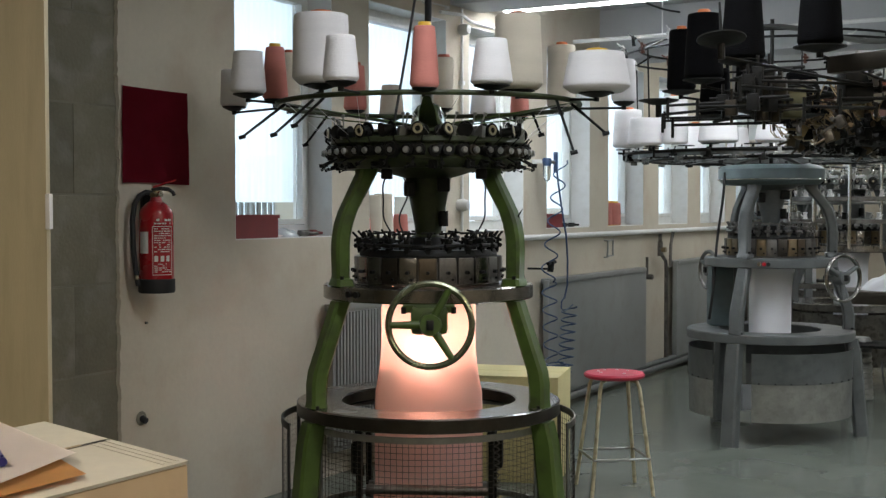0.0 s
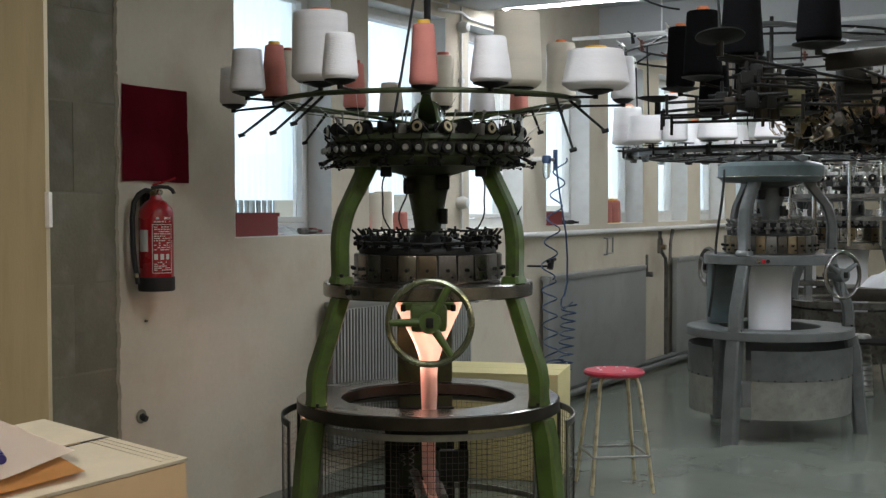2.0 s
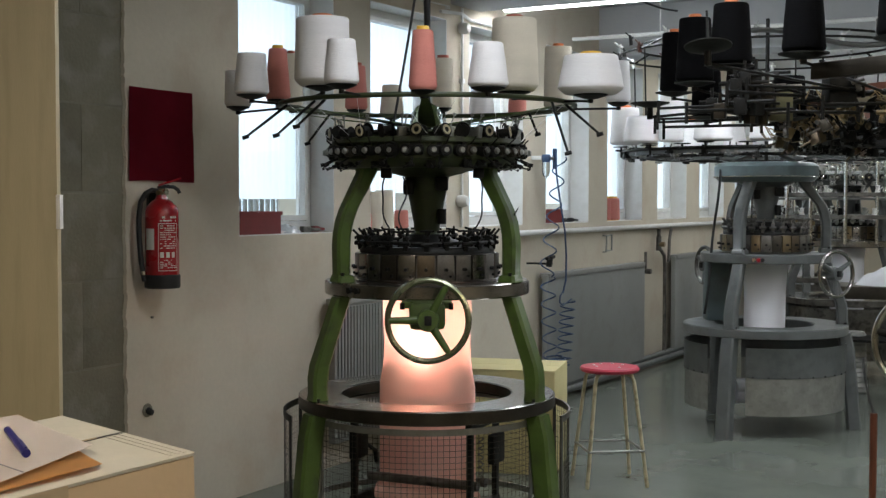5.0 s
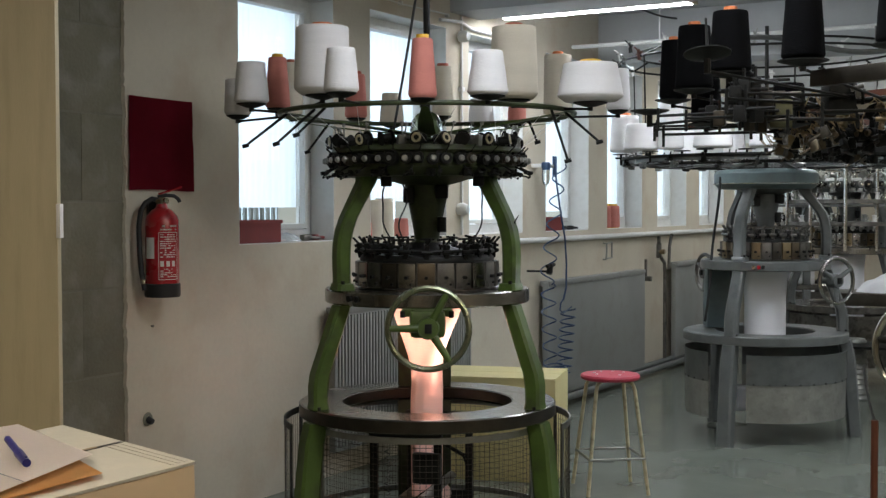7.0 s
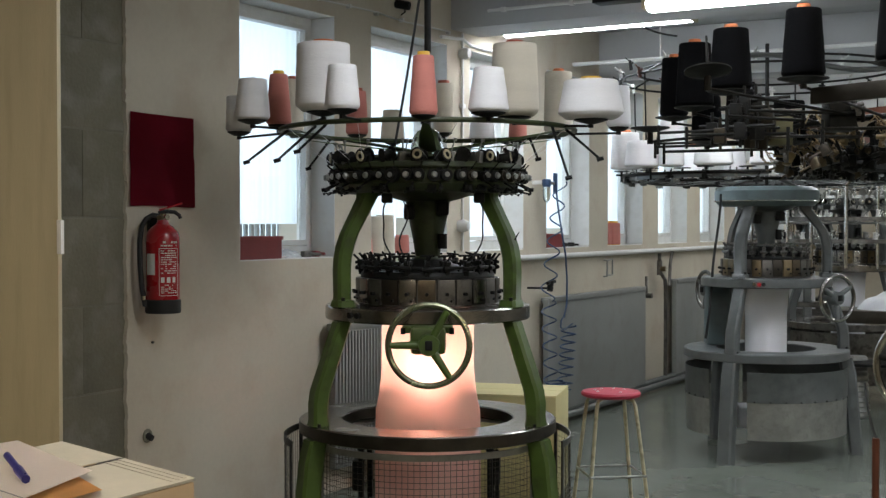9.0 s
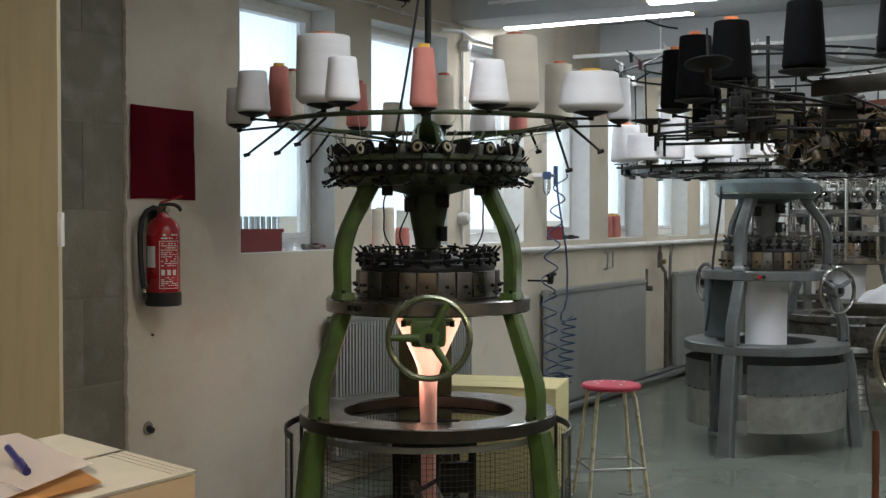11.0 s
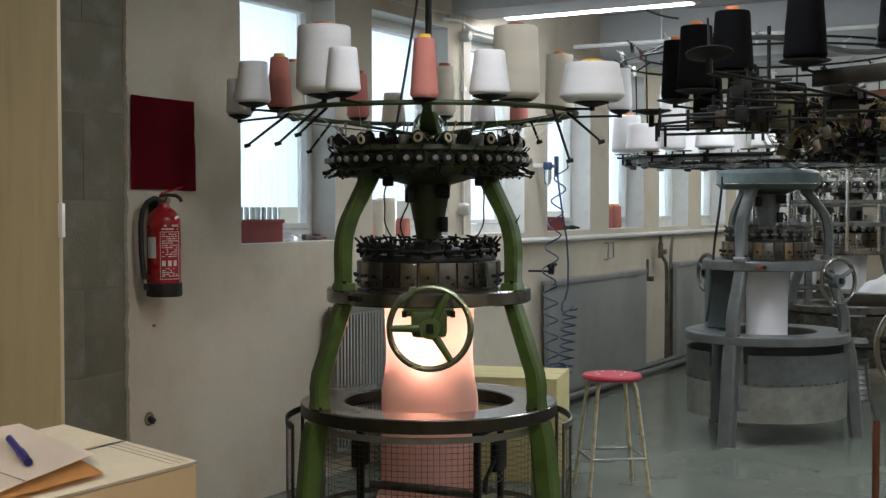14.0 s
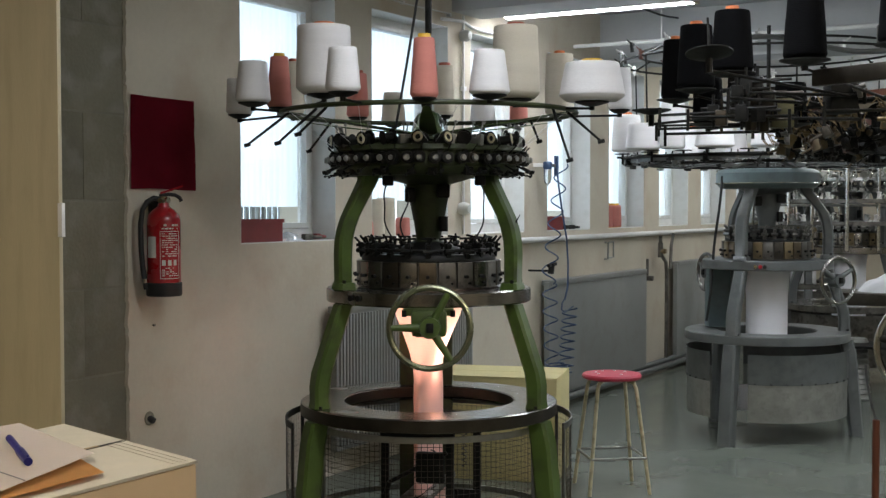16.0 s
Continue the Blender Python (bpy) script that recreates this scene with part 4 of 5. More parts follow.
for a0, a1 in ((243, 338), (121, 213), (1, 93)):
    g = part("guard_panel", lathe(B(), [(0.548, 0.41), (0.551, 0.41), (0.551, 0.603), (0.555, 0.61), (0.548, 0.61)], 40, None, True, a0, a1), GREY, m2, "grey painted sheet guard")
    part("guard_skirt", lathe(B(), [(0.541, 0.16), (0.544, 0.16), (0.546, 0.418), (0.543, 0.418)], 40, None, True, a0, a1), GALV, g, "bare galvanised sheet skirt")
    for k in range(9):
        a = a0 + (a1 - a0) * (k + 0.5) / 9
        part("rivet", rod(B(), (0.545, 0, 0.416), (0.556, 0, 0.416), 0.006, seg=8), BLACK, g).matrix_basis = pose(0, 0, 0, 0, 0, a)
rnd = random.Random(5)
for k in range(26):
    a = 360 * k / 26 + rnd.uniform(-3, 3)
    r = 0.98 if k % 2 else 0.86
    bm = B()
    rod(bm, (-0.09, 0, -0.01), (0.07, 0, 0.0), 0.007)
    rod(bm, (0.03, 0, -0.05), (0.03, 0, 0.02), 0.008)
    lathe(bm, [(0.01, 0.02), (0.055, 0.022), (0.055, 0.027), (0.01, 0.028)], 18, pose(0.03, 0, 0))
    part("cone_holder", bm, BLACK, m2).matrix_basis = at_angle(a, r, 1.935)
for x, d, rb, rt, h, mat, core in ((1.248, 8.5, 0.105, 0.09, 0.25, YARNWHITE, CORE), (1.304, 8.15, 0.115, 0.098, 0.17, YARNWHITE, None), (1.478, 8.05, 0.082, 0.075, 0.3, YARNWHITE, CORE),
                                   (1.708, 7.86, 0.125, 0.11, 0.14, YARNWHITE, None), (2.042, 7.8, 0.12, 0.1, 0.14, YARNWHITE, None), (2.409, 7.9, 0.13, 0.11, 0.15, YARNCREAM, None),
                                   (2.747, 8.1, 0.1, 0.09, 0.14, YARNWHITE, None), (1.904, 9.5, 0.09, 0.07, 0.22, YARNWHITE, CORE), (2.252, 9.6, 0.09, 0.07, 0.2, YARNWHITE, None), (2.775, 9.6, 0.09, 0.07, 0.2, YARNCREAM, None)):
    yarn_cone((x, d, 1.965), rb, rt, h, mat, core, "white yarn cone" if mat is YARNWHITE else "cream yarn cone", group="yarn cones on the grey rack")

# stops, brackets and eyelets along its rack
for k in range(54):
    bm = B()
    box(bm, -0.02, -0.012, -0.03, 0.02, 0.012, 0.012, bevel=0.003)
    rod(bm, (0.0, 0.0, 0.01), (rnd.uniform(-0.03, 0.05), rnd.uniform(-0.03, 0.03), rnd.uniform(0.03, 0.06)), 0.005, seg=6)
    rod(bm, (0.01, -0.03, -0.02), (0.01, 0.03, -0.02), 0.008, seg=8)
    part("rack_bracket", bm, (BLACK, GREY, DULLSTEEL, BLACK, GALV)[k % 5], m2).matrix_basis = at_angle(360 * k / 54 + rnd.uniform(-3, 3), rnd.choice((0.83, 0.97, 1.0)), 1.905 + rnd.uniform(-0.02, 0.02))

# the guide ring above its rack
for r, z in ((1.02, 2.6), (0.9, 2.66)):
    part("guide_ring", hoop(B(), r, z, 0.008, 72), BLACK, m2)
for k in range(6):
    part("guide_post", rod(B(), (1.0, 0, 1.93), (1.02, 0, 2.6), 0.0055, seg=8), BLACK, m2).matrix_basis = pose(0, 0, 0, 0, 0, 60 * k + 25)
    part("guide_tie", rod(B(), (0.9, 0, 2.66), (1.04, 0, 2.59), 0.007, seg=8), BLACK, m2).matrix_basis = pose(0, 0, 0, 0, 0, 60 * k + 25)
for k in range(30):
    bm = B()
    rod(bm, (0, 0, -0.02), (0.01, 0, 0.05), 0.014, 0.01, 10)
    rod(bm, (0, -0.025, 0.02), (0, 0.025, 0.03), 0.009, seg=8)
    rod(bm, (0, 0, 0.03), (0.05, 0.02, 0.06), 0.005, seg=6)
    part("yarn_guide", bm, (PVC, BLACK, BLACK, GALV, BLACK, BROWN)[k % 6], m2).matrix_basis = at_angle(12 * k + rnd.uniform(-3, 3), rnd.choice((0.9, 1.02)), rnd.uniform(2.58, 2.66))
# more machines behind it
S4 = dict(S2, turn=60, table_z=0.7, drum_r=0.42, drum_z=1.72, drum_top=1.85, feeder=GALV, cyl=STEEL, table=STEEL, rim=DULLSTEEL, table_label="dull steel ring", drum=GREY)
m4 = machine(pose(3.75, 11.5, 0), "grey circular knitting machine deep in the workshop", S4)
feed_units(m4, 22, 0.43, 1.79, 0, GALV, CHROME, PVC)
rack(m4, 0.85, 2.0, 1.92, 6, 15, BLACK, GREY)
part("rack_ring", hoop(B(), 0.52, 1.6, 0.012, 72), GALV, m4)
part("fabric_tube", lathe(B(), [(0.17, 1.2), (0.15, 1.05), (0.15, 0.75), (0.15, 0.3)], 40), WHITEKNIT, m4, "white knitted fabric tube")
for a in (40, 160, 280):
    part("support_post", rod(B(), (0.52, 0, 1.2), (0.52, 0, 2.0), 0.014, seg=10), CHROME, m4).matrix_basis = pose(0, 0, 0, 0, 0, a)
for a0, a1 in ((65, 175), (185, 295), (305, 415)):
    part("guard_panel", lathe(B(), [(0.545, 0.16), (0.55, 0.16), (0.55, 0.62), (0.545, 0.62)], 30, None, True, a0, a1), DULLSTEEL, m4, "dark sheet-metal guard")
for z, r in ((1.42, 0.6), (1.62, 0.58)):
    part("tier_ring", lathe(B(), [(r - 0.05, z), (r, z), (r, z + 0.035), (r - 0.05, z + 0.035)], 60, closed=True), DULLSTEEL, m4, "dull steel tier ring")
    for k in range(26):
        a = 360 * k / 26 + rnd.uniform(-4, 4)
        bm = B()
        lathe(bm, [(0.003, 0.0), (0.026, 0.0), (0.02, 0.012), (0.016, 0.045), (0.024, 0.06), (0.003, 0.062)], 12, pose(0, 0, 0.036))
        rod(bm, (0.01, 0, 0.04), (0.06, 0.01, 0.08), 0.005, seg=6)
        part("tier_spool", bm, (LABELWHITE, CHROME, PVC, BLACK, GALV)[k % 5], m4).matrix_basis = at_angle(a, r - 0.025, z)
for a in (10, 70, 100, 130, 190, 220, 250, 310, 340):
    part("support_post", rod(B(), (0.6, 0, 1.2), (0.6, 0, 2.0), 0.016, seg=10), CHROME, m4).matrix_basis = pose(0, 0, 0, 0, 0, a)
far = [(3.75, 11.5)]
for x, y, a in ((5.05, 12.5, 40), (4.25, 14.7, 80), (5.9, 14.6, 150), (5.6, 9.9, 200)):
    copy_thing(m4, pose(x, y, 0, 0, 0, a))
    far.append((x, y))
for fx, fy in far[:3]:
    for k in range(14):
        a = radians(360 * k / 14 + 9)
        dx, dy = 0.85 * math.cos(a), 0.85 * math.sin(a)
        lab = "white" if k % 3 else "cream"
        yarn_cone((fx + dx, fy + dy, 2.015), 0.085, 0.07, rnd.uniform(0.14, 0.24), YARNWHITE if k % 3 else YARNCREAM, CORE if k % 4 == 0 else None, lab + " yarn cone on a far rack", group="yarn cones on the far racks")

# -- the dark machine --
C3 = (2.5, 5.05)
S3 = dict(S1, turn=330, rim=BLACK, paint=DARKGREEN, table_r=0.56, table_in=0.36, mid_r=0.46, drum_r=0.6, drum_z=1.76, drum_top=1.9, drum=BLACK, neck=BLACK, cyl_r=0.3, feeders=18, cams=18)
m3 = machine(pose(*C3, 0), "dark oily circular knitting machine loaded with black yarn", S3)
add_wheel(m3, pose(-0.758, -0.62, 1.085, -2, 0, -28), 0.185, CHROME, BLACK, (170, 50, -70))
part("wheel_shaft", rod(B(), (-0.72, -0.5, 1.085), (-0.3, -0.2, 1.12), 0.02, seg=12), DULLSTEEL, m3)
rack(m3, 1.12, 1.98, 1.86, 8, 12, BLACK, BLACK, 0.95)
part("feed_ring", lathe(B(), [(0.86, 1.85), (0.95, 1.84), (0.955, 1.88), (0.9, 1.9), (0.86, 1.9)], 72, closed=True), BLACK, m3)
feed_units(m3, 40, 0.96, 1.87, 0, BLACK, BRONZE, BRASS)
for k in range(240):
    a = 360 * k / 240 + rnd.uniform(-2, 2)
    bm = B()
    box(bm, -0.018, -0.009, -0.022, 0.018, 0.009, 0.022, bevel=0.004)
    rod(bm, (0, 0, 0), (rnd.uniform(0.03, 0.08), 0.02, rnd.uniform(-0.04, 0.06)), 0.005, seg=6)
    rod(bm, (0.015, -0.022, 0.012), (0.015, 0.022, 0.02), 0.009, seg=10)
    rod(bm, (0.0, -0.01, 0.02), (0.01, 0.0, rnd.uniform(0.04, 0.07)), 0.0035, seg=6)
    part("yarn_brake", bm, (BRONZE, BLACK, DULLSTEEL, BLACK, BRASS, BRONZE)[k % 6], m3).matrix_basis = at_angle(a, rnd.uniform(0.97, 1.2), rnd.uniform(1.82, 2.01)) @ pose(0, 0, 0, rnd.uniform(-30, 30), rnd.uniform(-30, 30), rnd.uniform(-60, 60))
for k in range(150):
    a0, lift = rnd.uniform(0, 6.3), rnd.uniform(0.01, 0.04)
    pts = [(0.035 * math.cos(a0 + 0.7 * i) * (1 - i / 26), 0.06 * (i / 15 - 0.5) + 0.02 * math.sin(a0 + 1.3 * i), lift * math.sin(0.9 * i + a0)) for i in range(16)]
    part("yarn_tangle", tube(B(), pts, 0.0022, 5), YARNTAN, m3, "tangled tan yarn").matrix_basis = at_angle(360 * k / 150 + rnd.uniform(-3, 3), rnd.uniform(0.98, 1.18), rnd.uniform(1.88, 2.0))
part("carrier_beam", box(B(), -0.3, -0.016, -0.028, 0.3, 0.016, 0.028, bevel=0.004), BLACKSTEEL, m3, "flat brown steel beam").matrix_basis = pose(-1.08, -1.07, 2.03, 0, 0, -57)
part("top_rail", lathe(B(), [(1.0, 1.98), (1.03, 1.98), (1.03, 2.025), (1.0, 2.025)], 72, closed=True), BROWN, m3, "brown oily rail")
part("control_box", box(B(), -1.24, -0.25, 1.9, -1.15, -0.17, 2.02, bevel=0.006), OLIVE, m3, "olive control box")
part("control_box", box(B(), -1.12, -0.6, 1.93, -1.02, -0.5, 2.06, bevel=0.006), BLACK, m3)
part("control_box", box(B(), -1.2, 0.2, 1.95, -1.1, 0.3, 2.1, bevel=0.006), BLACK, m3)
# dark stop units that hang between the arms
for k in range(16):
    bm = B()
    box(bm, -0.022, -0.018, -0.03, 0.022, 0.018, 0.03, bevel=0.005)
    rod(bm, (0, 0, -0.06), (0, 0, 0.07), 0.006, seg=8)
    rod(bm, (-0.05, 0, 0.015), (0.12, 0.02, 0.02), 0.006, seg=8)
    part("stop_unit", bm, (BLACK, BLACK, BLACKSTEEL)[k % 3], m3).matrix_basis = pose(rnd.uniform(-1.46, -1.25), rnd.uniform(-0.55, -0.2), rnd.uniform(1.9, 2.04), 0, 0, rnd.uniform(-30, 30))
# long arms that reach out towards the viewer
for p, q in (((-1.25, -0.35, 1.96), (-1.66, -0.2, 1.95)), ((-1.2, -0.45, 1.93), (-1.6, -0.45, 1.925)), ((-1.2, -0.55, 1.97), (-1.52, -0.75, 1.97)), ((-1.0, -0.6, 1.99), (-1.42, -0.62, 2.0)), ((-1.05, -0.7, 1.9), (-1.35, -0.9, 1.89)),
             ((-1.2, 0.3, 1.94), (-1.58, 0.35, 1.93)), ((-1.15, 0.0, 1.9), (-1.6, 0.02, 1.89)), ((-0.8, -0.9, 1.92), (-1.25, -0.95, 1.91)), ((-1.1, 0.6, 1.97), (-1.5, 0.75, 1.97))):
    bm = rod(B(), p, q, 0.0065, 0.0055)
    rod(bm, Vector(q) - Vector((0, 0, 0.05)), Vector(q) + Vector((0, 0, 0.03)), 0.006)
    rod(bm, Vector(p) - Vector((0, 0, 0.03)), Vector(p) + Vector((0, 0, 0.02)), 0.007)
    part("reach_arm", bm, BLACK, m3)
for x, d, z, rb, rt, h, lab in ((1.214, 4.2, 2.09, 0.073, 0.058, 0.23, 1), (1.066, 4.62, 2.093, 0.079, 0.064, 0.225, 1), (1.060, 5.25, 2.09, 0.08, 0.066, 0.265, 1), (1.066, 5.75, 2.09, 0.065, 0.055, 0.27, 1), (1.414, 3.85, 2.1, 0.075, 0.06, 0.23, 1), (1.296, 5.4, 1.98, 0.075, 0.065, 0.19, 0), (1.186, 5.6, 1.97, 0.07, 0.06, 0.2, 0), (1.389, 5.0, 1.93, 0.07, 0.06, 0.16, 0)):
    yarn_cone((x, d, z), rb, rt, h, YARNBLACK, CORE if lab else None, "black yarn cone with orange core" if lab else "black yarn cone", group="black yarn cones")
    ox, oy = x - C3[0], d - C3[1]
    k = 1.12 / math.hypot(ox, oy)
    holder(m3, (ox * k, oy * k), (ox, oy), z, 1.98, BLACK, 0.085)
for x, d, z in ((0.875, 4.12, 2.105), (0.832, 5.0, 1.985), (1.291, 5.2, 2.03)):
    ox, oy = x - C3[0], d - C3[1]
    k = 1.12 / math.hypot(ox, oy)
    holder(m3, (ox * k, oy * k), (ox, oy), z, 1.98, BLACK, 0.078, 0.06, -13.0 if z > 2.1 else 0.0)
part("stop_lever", rod(B(), (-1.05, -0.9, 0.35), (-1.05, -0.9, 0.88), 0.012, seg=10), BROWN, m3, "red-brown lever rod")
part("lever_cable", tube(B(), [(-1.05 + 0.03 * (i / 8) ** 2, -0.9 + 0.2 * i / 8, 0.88 + 0.16 * i / 8) for i in range(9)], 0.004), RUBBER, m3)
part("lever_foot", box(B(), -1.1, -0.94, 0.0, -0.5, -0.8, 0.05, bevel=0.01), DARKGREEN, m3)
part("lever_post", rod(B(), (-1.05, -0.9, 0.04), (-1.05, -0.9, 0.36), 0.016, seg=10), BLACK, m3)
part("air_pipe", tube(B(), [(-1.3 + 1.0 * i / 20, 0.8 - 0.6 * i / 20, 2.32 + 0.05 * math.sin(i * 0.35)) for i in range(21)], 0.012), GREY, m3)
for i in range(4):
    part("valve", rod(B(), (-1.2 + 0.3 * i, 0.74 - 0.18 * i, 2.3), (-1.2 + 0.3 * i, 0.74 - 0.18 * i, 2.38), 0.02, seg=12), REDPLASTIC if i % 2 else DULLSTEEL, m3)
part("centre_pole", rod(B(), (0, 0, 1.9), (0, 0, 3.25), 0.018, seg=12), BLACK, m3)


# ---- wall fittings ----
def sag_cloth():
    bm = B()
    n = 14
    g = []
    for i in range(n + 1):
        row = []
        for j in range(n + 1):
            y, z = i / n, j / n
            x = 0.006 + 0.008 * (1 - z) * (1 + noise.noise((y * 3, z * 2, 4))) + 0.004 * noise.noise((y * 9, z * 7, 1))
            row.append(bm.verts.new((x, 4.375 + 0.446 * y + 0.006 * noise.noise((z * 4, 2, 0)) + 0.012 * (z - 1) * (1 - y), 1.68 + 0.447 * z + (0.004 * (1 - y) ** 3 if j == n else 0) + 0.004 * math.sin(y * 5) * (1 - z))))
        g.append(row)
    for i in range(n):
        for j in range(n):
            bm.faces.new((g[i][j], g[i + 1][j], g[i + 1][j + 1], g[i][j + 1]))
    r = bmesh.ops.solidify(bm, geom=bm.faces[:], thickness=0.003)
    return bm


solid("wall_cloth", sag_cloth(), REDCLOTH, ROOM, "dark red square cloth pinned flat to the wall", "cloth")


def extinguisher(u, z):
    """Hangs on the wall; local x away from the wall, y along it, z up from its foot."""
    t = thing("fire_extinguisher", ROOM @ pose(0.115, u, z, 0, 0, -34), "red fire extinguisher with black hose and foot, hung on the wall", "fire extinguisher")
    r = 0.08
    part("cylinder", lathe(B(), [(0.004, 0.03), (r - 0.01, 0.03), (r, 0.045), (r, 0.36), (r - 0.006, 0.385), (r - 0.03, 0.412), (0.03, 0.425), (0.024, 0.445), (0.004, 0.445)], 48), REDPAINT, t)
    part("foot", lathe(B(), [(0.004, 0.0), (r + 0.001, 0.0), (r + 0.005, 0.008), (r + 0.005, 0.062), (r + 0.001, 0.066)], 48), RUBBER, t)
    bm = B()
    rod(bm, (0, 0, 0.44), (0, 0, 0.475), 0.02, 0.017, 16)
    rod(bm, (0, 0, 0.455), (0.03, -0.025, 0.455), 0.012, seg=12)
    part("valve", bm, BRASS, t)
    part("gauge", rod(B(), (0.018, 0.01, 0.458), (0.03, 0.017, 0.458), 0.014, seg=16), CHROME, t)
    bm = B()
    tube(bm, [(0.0, -0.02, 0.478), (0.005, 0.02, 0.485), (0.012, 0.055, 0.482), (0.016, 0.075, 0.468), (0.018, 0.082, 0.452)], 0.009, 8)
    part("lower_grip", bm, RUBBER, t)
    part("squeeze_handle", tube(B(), [(0, -0.015, 0.49), (0.01, 0.03, 0.505), (0.02, 0.09, 0.525)], 0.005, 8), REDPAINT, t)
    part("hose", tube(B(), [(0.01, -0.02, 0.462), (0.012, -0.05, 0.468), (0.012, -0.08, 0.45), (0.012, -0.103, 0.41), (0.012, -0.112, 0.34), (0.012, -0.11, 0.22), (0.014, -0.102, 0.12), (0.016, -0.094, 0.07), (0.016, -0.088, 0.035)], 0.0125, 10), RUBBER, t)
    part("hose_clip", rod(B(), (0.016, -0.094, 0.065), (0.016, -0.095, 0.085), 0.016, seg=12), CHROME, t)

    def curved(name, a0, a1, z0, z1, lift, mat, label=""):
        return part(name, lathe(B(), [(r + lift, z0), (r + lift + 0.0006, z0), (r + lift + 0.0006, z1), (r + lift, z1)], 10, None, True, a0, a1), mat, t, label)
    curved("inspection_tag", -76, -40, 0.185, 0.285, 0.0015, LABELWHITE, "white inspection tag")
    # the printed panel: a thin outline with rows of unreadable print
    for z0, z1, a0, a1 in ((0.085, 0.0875, -26, 44), (0.308, 0.3105, -26, 44), (0.0875, 0.308, -26, -24.4), (0.0875, 0.308, 42.4, 44)):
        curved("label_outline", a0, a1, z0, z1, 0.001, LABELWHITE)
    rnd = random.Random(11)
    for z0, h in [(0.32, 0.006), (0.334, 0.01)] + [(0.296 - 0.0105 * k, 0.0045) for k in range(11)] + [(0.134 - 0.009 * k, 0.004) for k in range(5)]:
        a = -20.0
        while a < 36:
            w = rnd.uniform(3, 13)
            if rnd.random() < 0.78:
                curved("print_bar", a, min(40, a + w), z0, z0 + h, 0.001, LABELWHITE)
            a += w + 2.5
    for a in (-14, 6, 26):
        curved("print_block", a - 6, a + 6, 0.148, 0.174, 0.001, LABELWHITE)
    part("wall_hook", box(B(), -0.12, -0.05, 0.38, -0.05, 0.0, 0.46, bevel=0.004), BLACK, t)
    return t


extinguisher(4.475, 1.17)
h = thing("wall_hole", ROOM @ pose(0.002, 4.483, 0.57), "small dark hole with a broken plaster rim and cable stub", "wall hole")
part("rim", lathe(B(), [(0.02, 0.0), (0.034, 0.002), (0.03, 0.006), (0.018, 0.007)], 18, pose(0, 0, 0, 0, 90, 0), closed=True), MORTAR, h)
part("cable_stub", rod(B(), (0.0, 0, 0), (0.03, 0.004, -0.012), 0.017, 0.015, 12), RUBBER, h)
solid("screw", rod(B(), (0, 0, 0), (0.012, 0, 0), 0.006, seg=8), DULLSTEEL, ROOM @ pose(0, 4.52, 1.02), "small rusty screw in the plaster", "screw")


# ---- ledge, pipes and radiators along the window wall ----
bm = B()
rod(bm, (0.035, 8.3, 1.335), (0.035, U1, 1.335), 0.022, seg=14)
for k in range(8):
    box(bm, 0, 8.6 + 1.29 * k, 1.325, 0.04, 8.63 + 1.29 * k, 1.345)
solid("heating_pipe", bm, WHITE, ROOM, "white painted heating pipe under the windows", "pipe", kind="structure")
for w, z in ((0.07, 0.09), (0.13, 0.06)):
    solid("heating_pipe", rod(B(), (w, 8.2, z), (w, U1, z), 0.028, seg=14), GREY, ROOM, "dark grey heating pipe along the skirting", "pipe", kind="structure")


def radiator(u0, u1, z0, z1, ribbed):
    t = thing("radiator", ROOM @ pose(0.05, u0, z0), "grey ribbed panel radiator" if ribbed else "grey flat panel radiator with rounded top", "radiator", "radiators")
    L, h = u1 - u0, z1 - z0
    part("panel", box(B(), 0, 0, 0, 0.05, L, h, bevel=0.012), RADIATOR, t)
    part("top_grille", box(B(), -0.03, 0.02, h - 0.03, 0.062, L - 0.02, h + 0.012, bevel=0.01), RADIATOR, t)
    if ribbed:
        rib = None
        n = int(L / 0.033)
        for k in range(n):
            m = pose(0.047, 0.02 + 0.033 * (k + 0.5), 0.03)
            if rib is None:
                rib = part("rib", box(B(), 0, -0.01, 0, 0.014, 0.01, h - 0.07, bevel=0.004), RADIATOR, t)
                rib.matrix_basis = m
            else:
                share(rib, m)
    part("wall_bracket", box(B(), -0.05, 0.2, 0.1, 0, 0.26, h - 0.1), RADIATOR, t)
    part("wall_bracket", box(B(), -0.05, L - 0.26, 0.1, 0, L - 0.2, h - 0.1), RADIATOR, t)
    bm = B()
    rod(bm, (0.02, L, h - 0.08), (0.02, L + 0.09, h - 0.08), 0.013, seg=10)
    rod(bm, (0.02, L + 0.09, h - 0.09), (0.02, L + 0.09, h + 0.1), 0.013, seg=10)
    part("supply_pipe", bm, DULLSTEEL, t)
    part("valve_knob", rod(B(), (0.02, L + 0.05, h - 0.08), (0.09, L + 0.05, h - 0.08), 0.024, seg=14), DULLSTEEL, t)
    return t


radiator(5.93, 7.55, 0.16, 1.0, True)
radiator(8.83, 10.96, 0.1, 1.0, False)
radiator(11.8, 13.9, 0.1, 1.03, False)
radiator(14.4, 16.5, 0.1, 1.03, False)
# riser between the two flat radiators
t = thing("riser_pipe", ROOM @ pose(0.05, 11.45, 0.0), "dark riser pipe with a brass valve between radiators", "pipe")
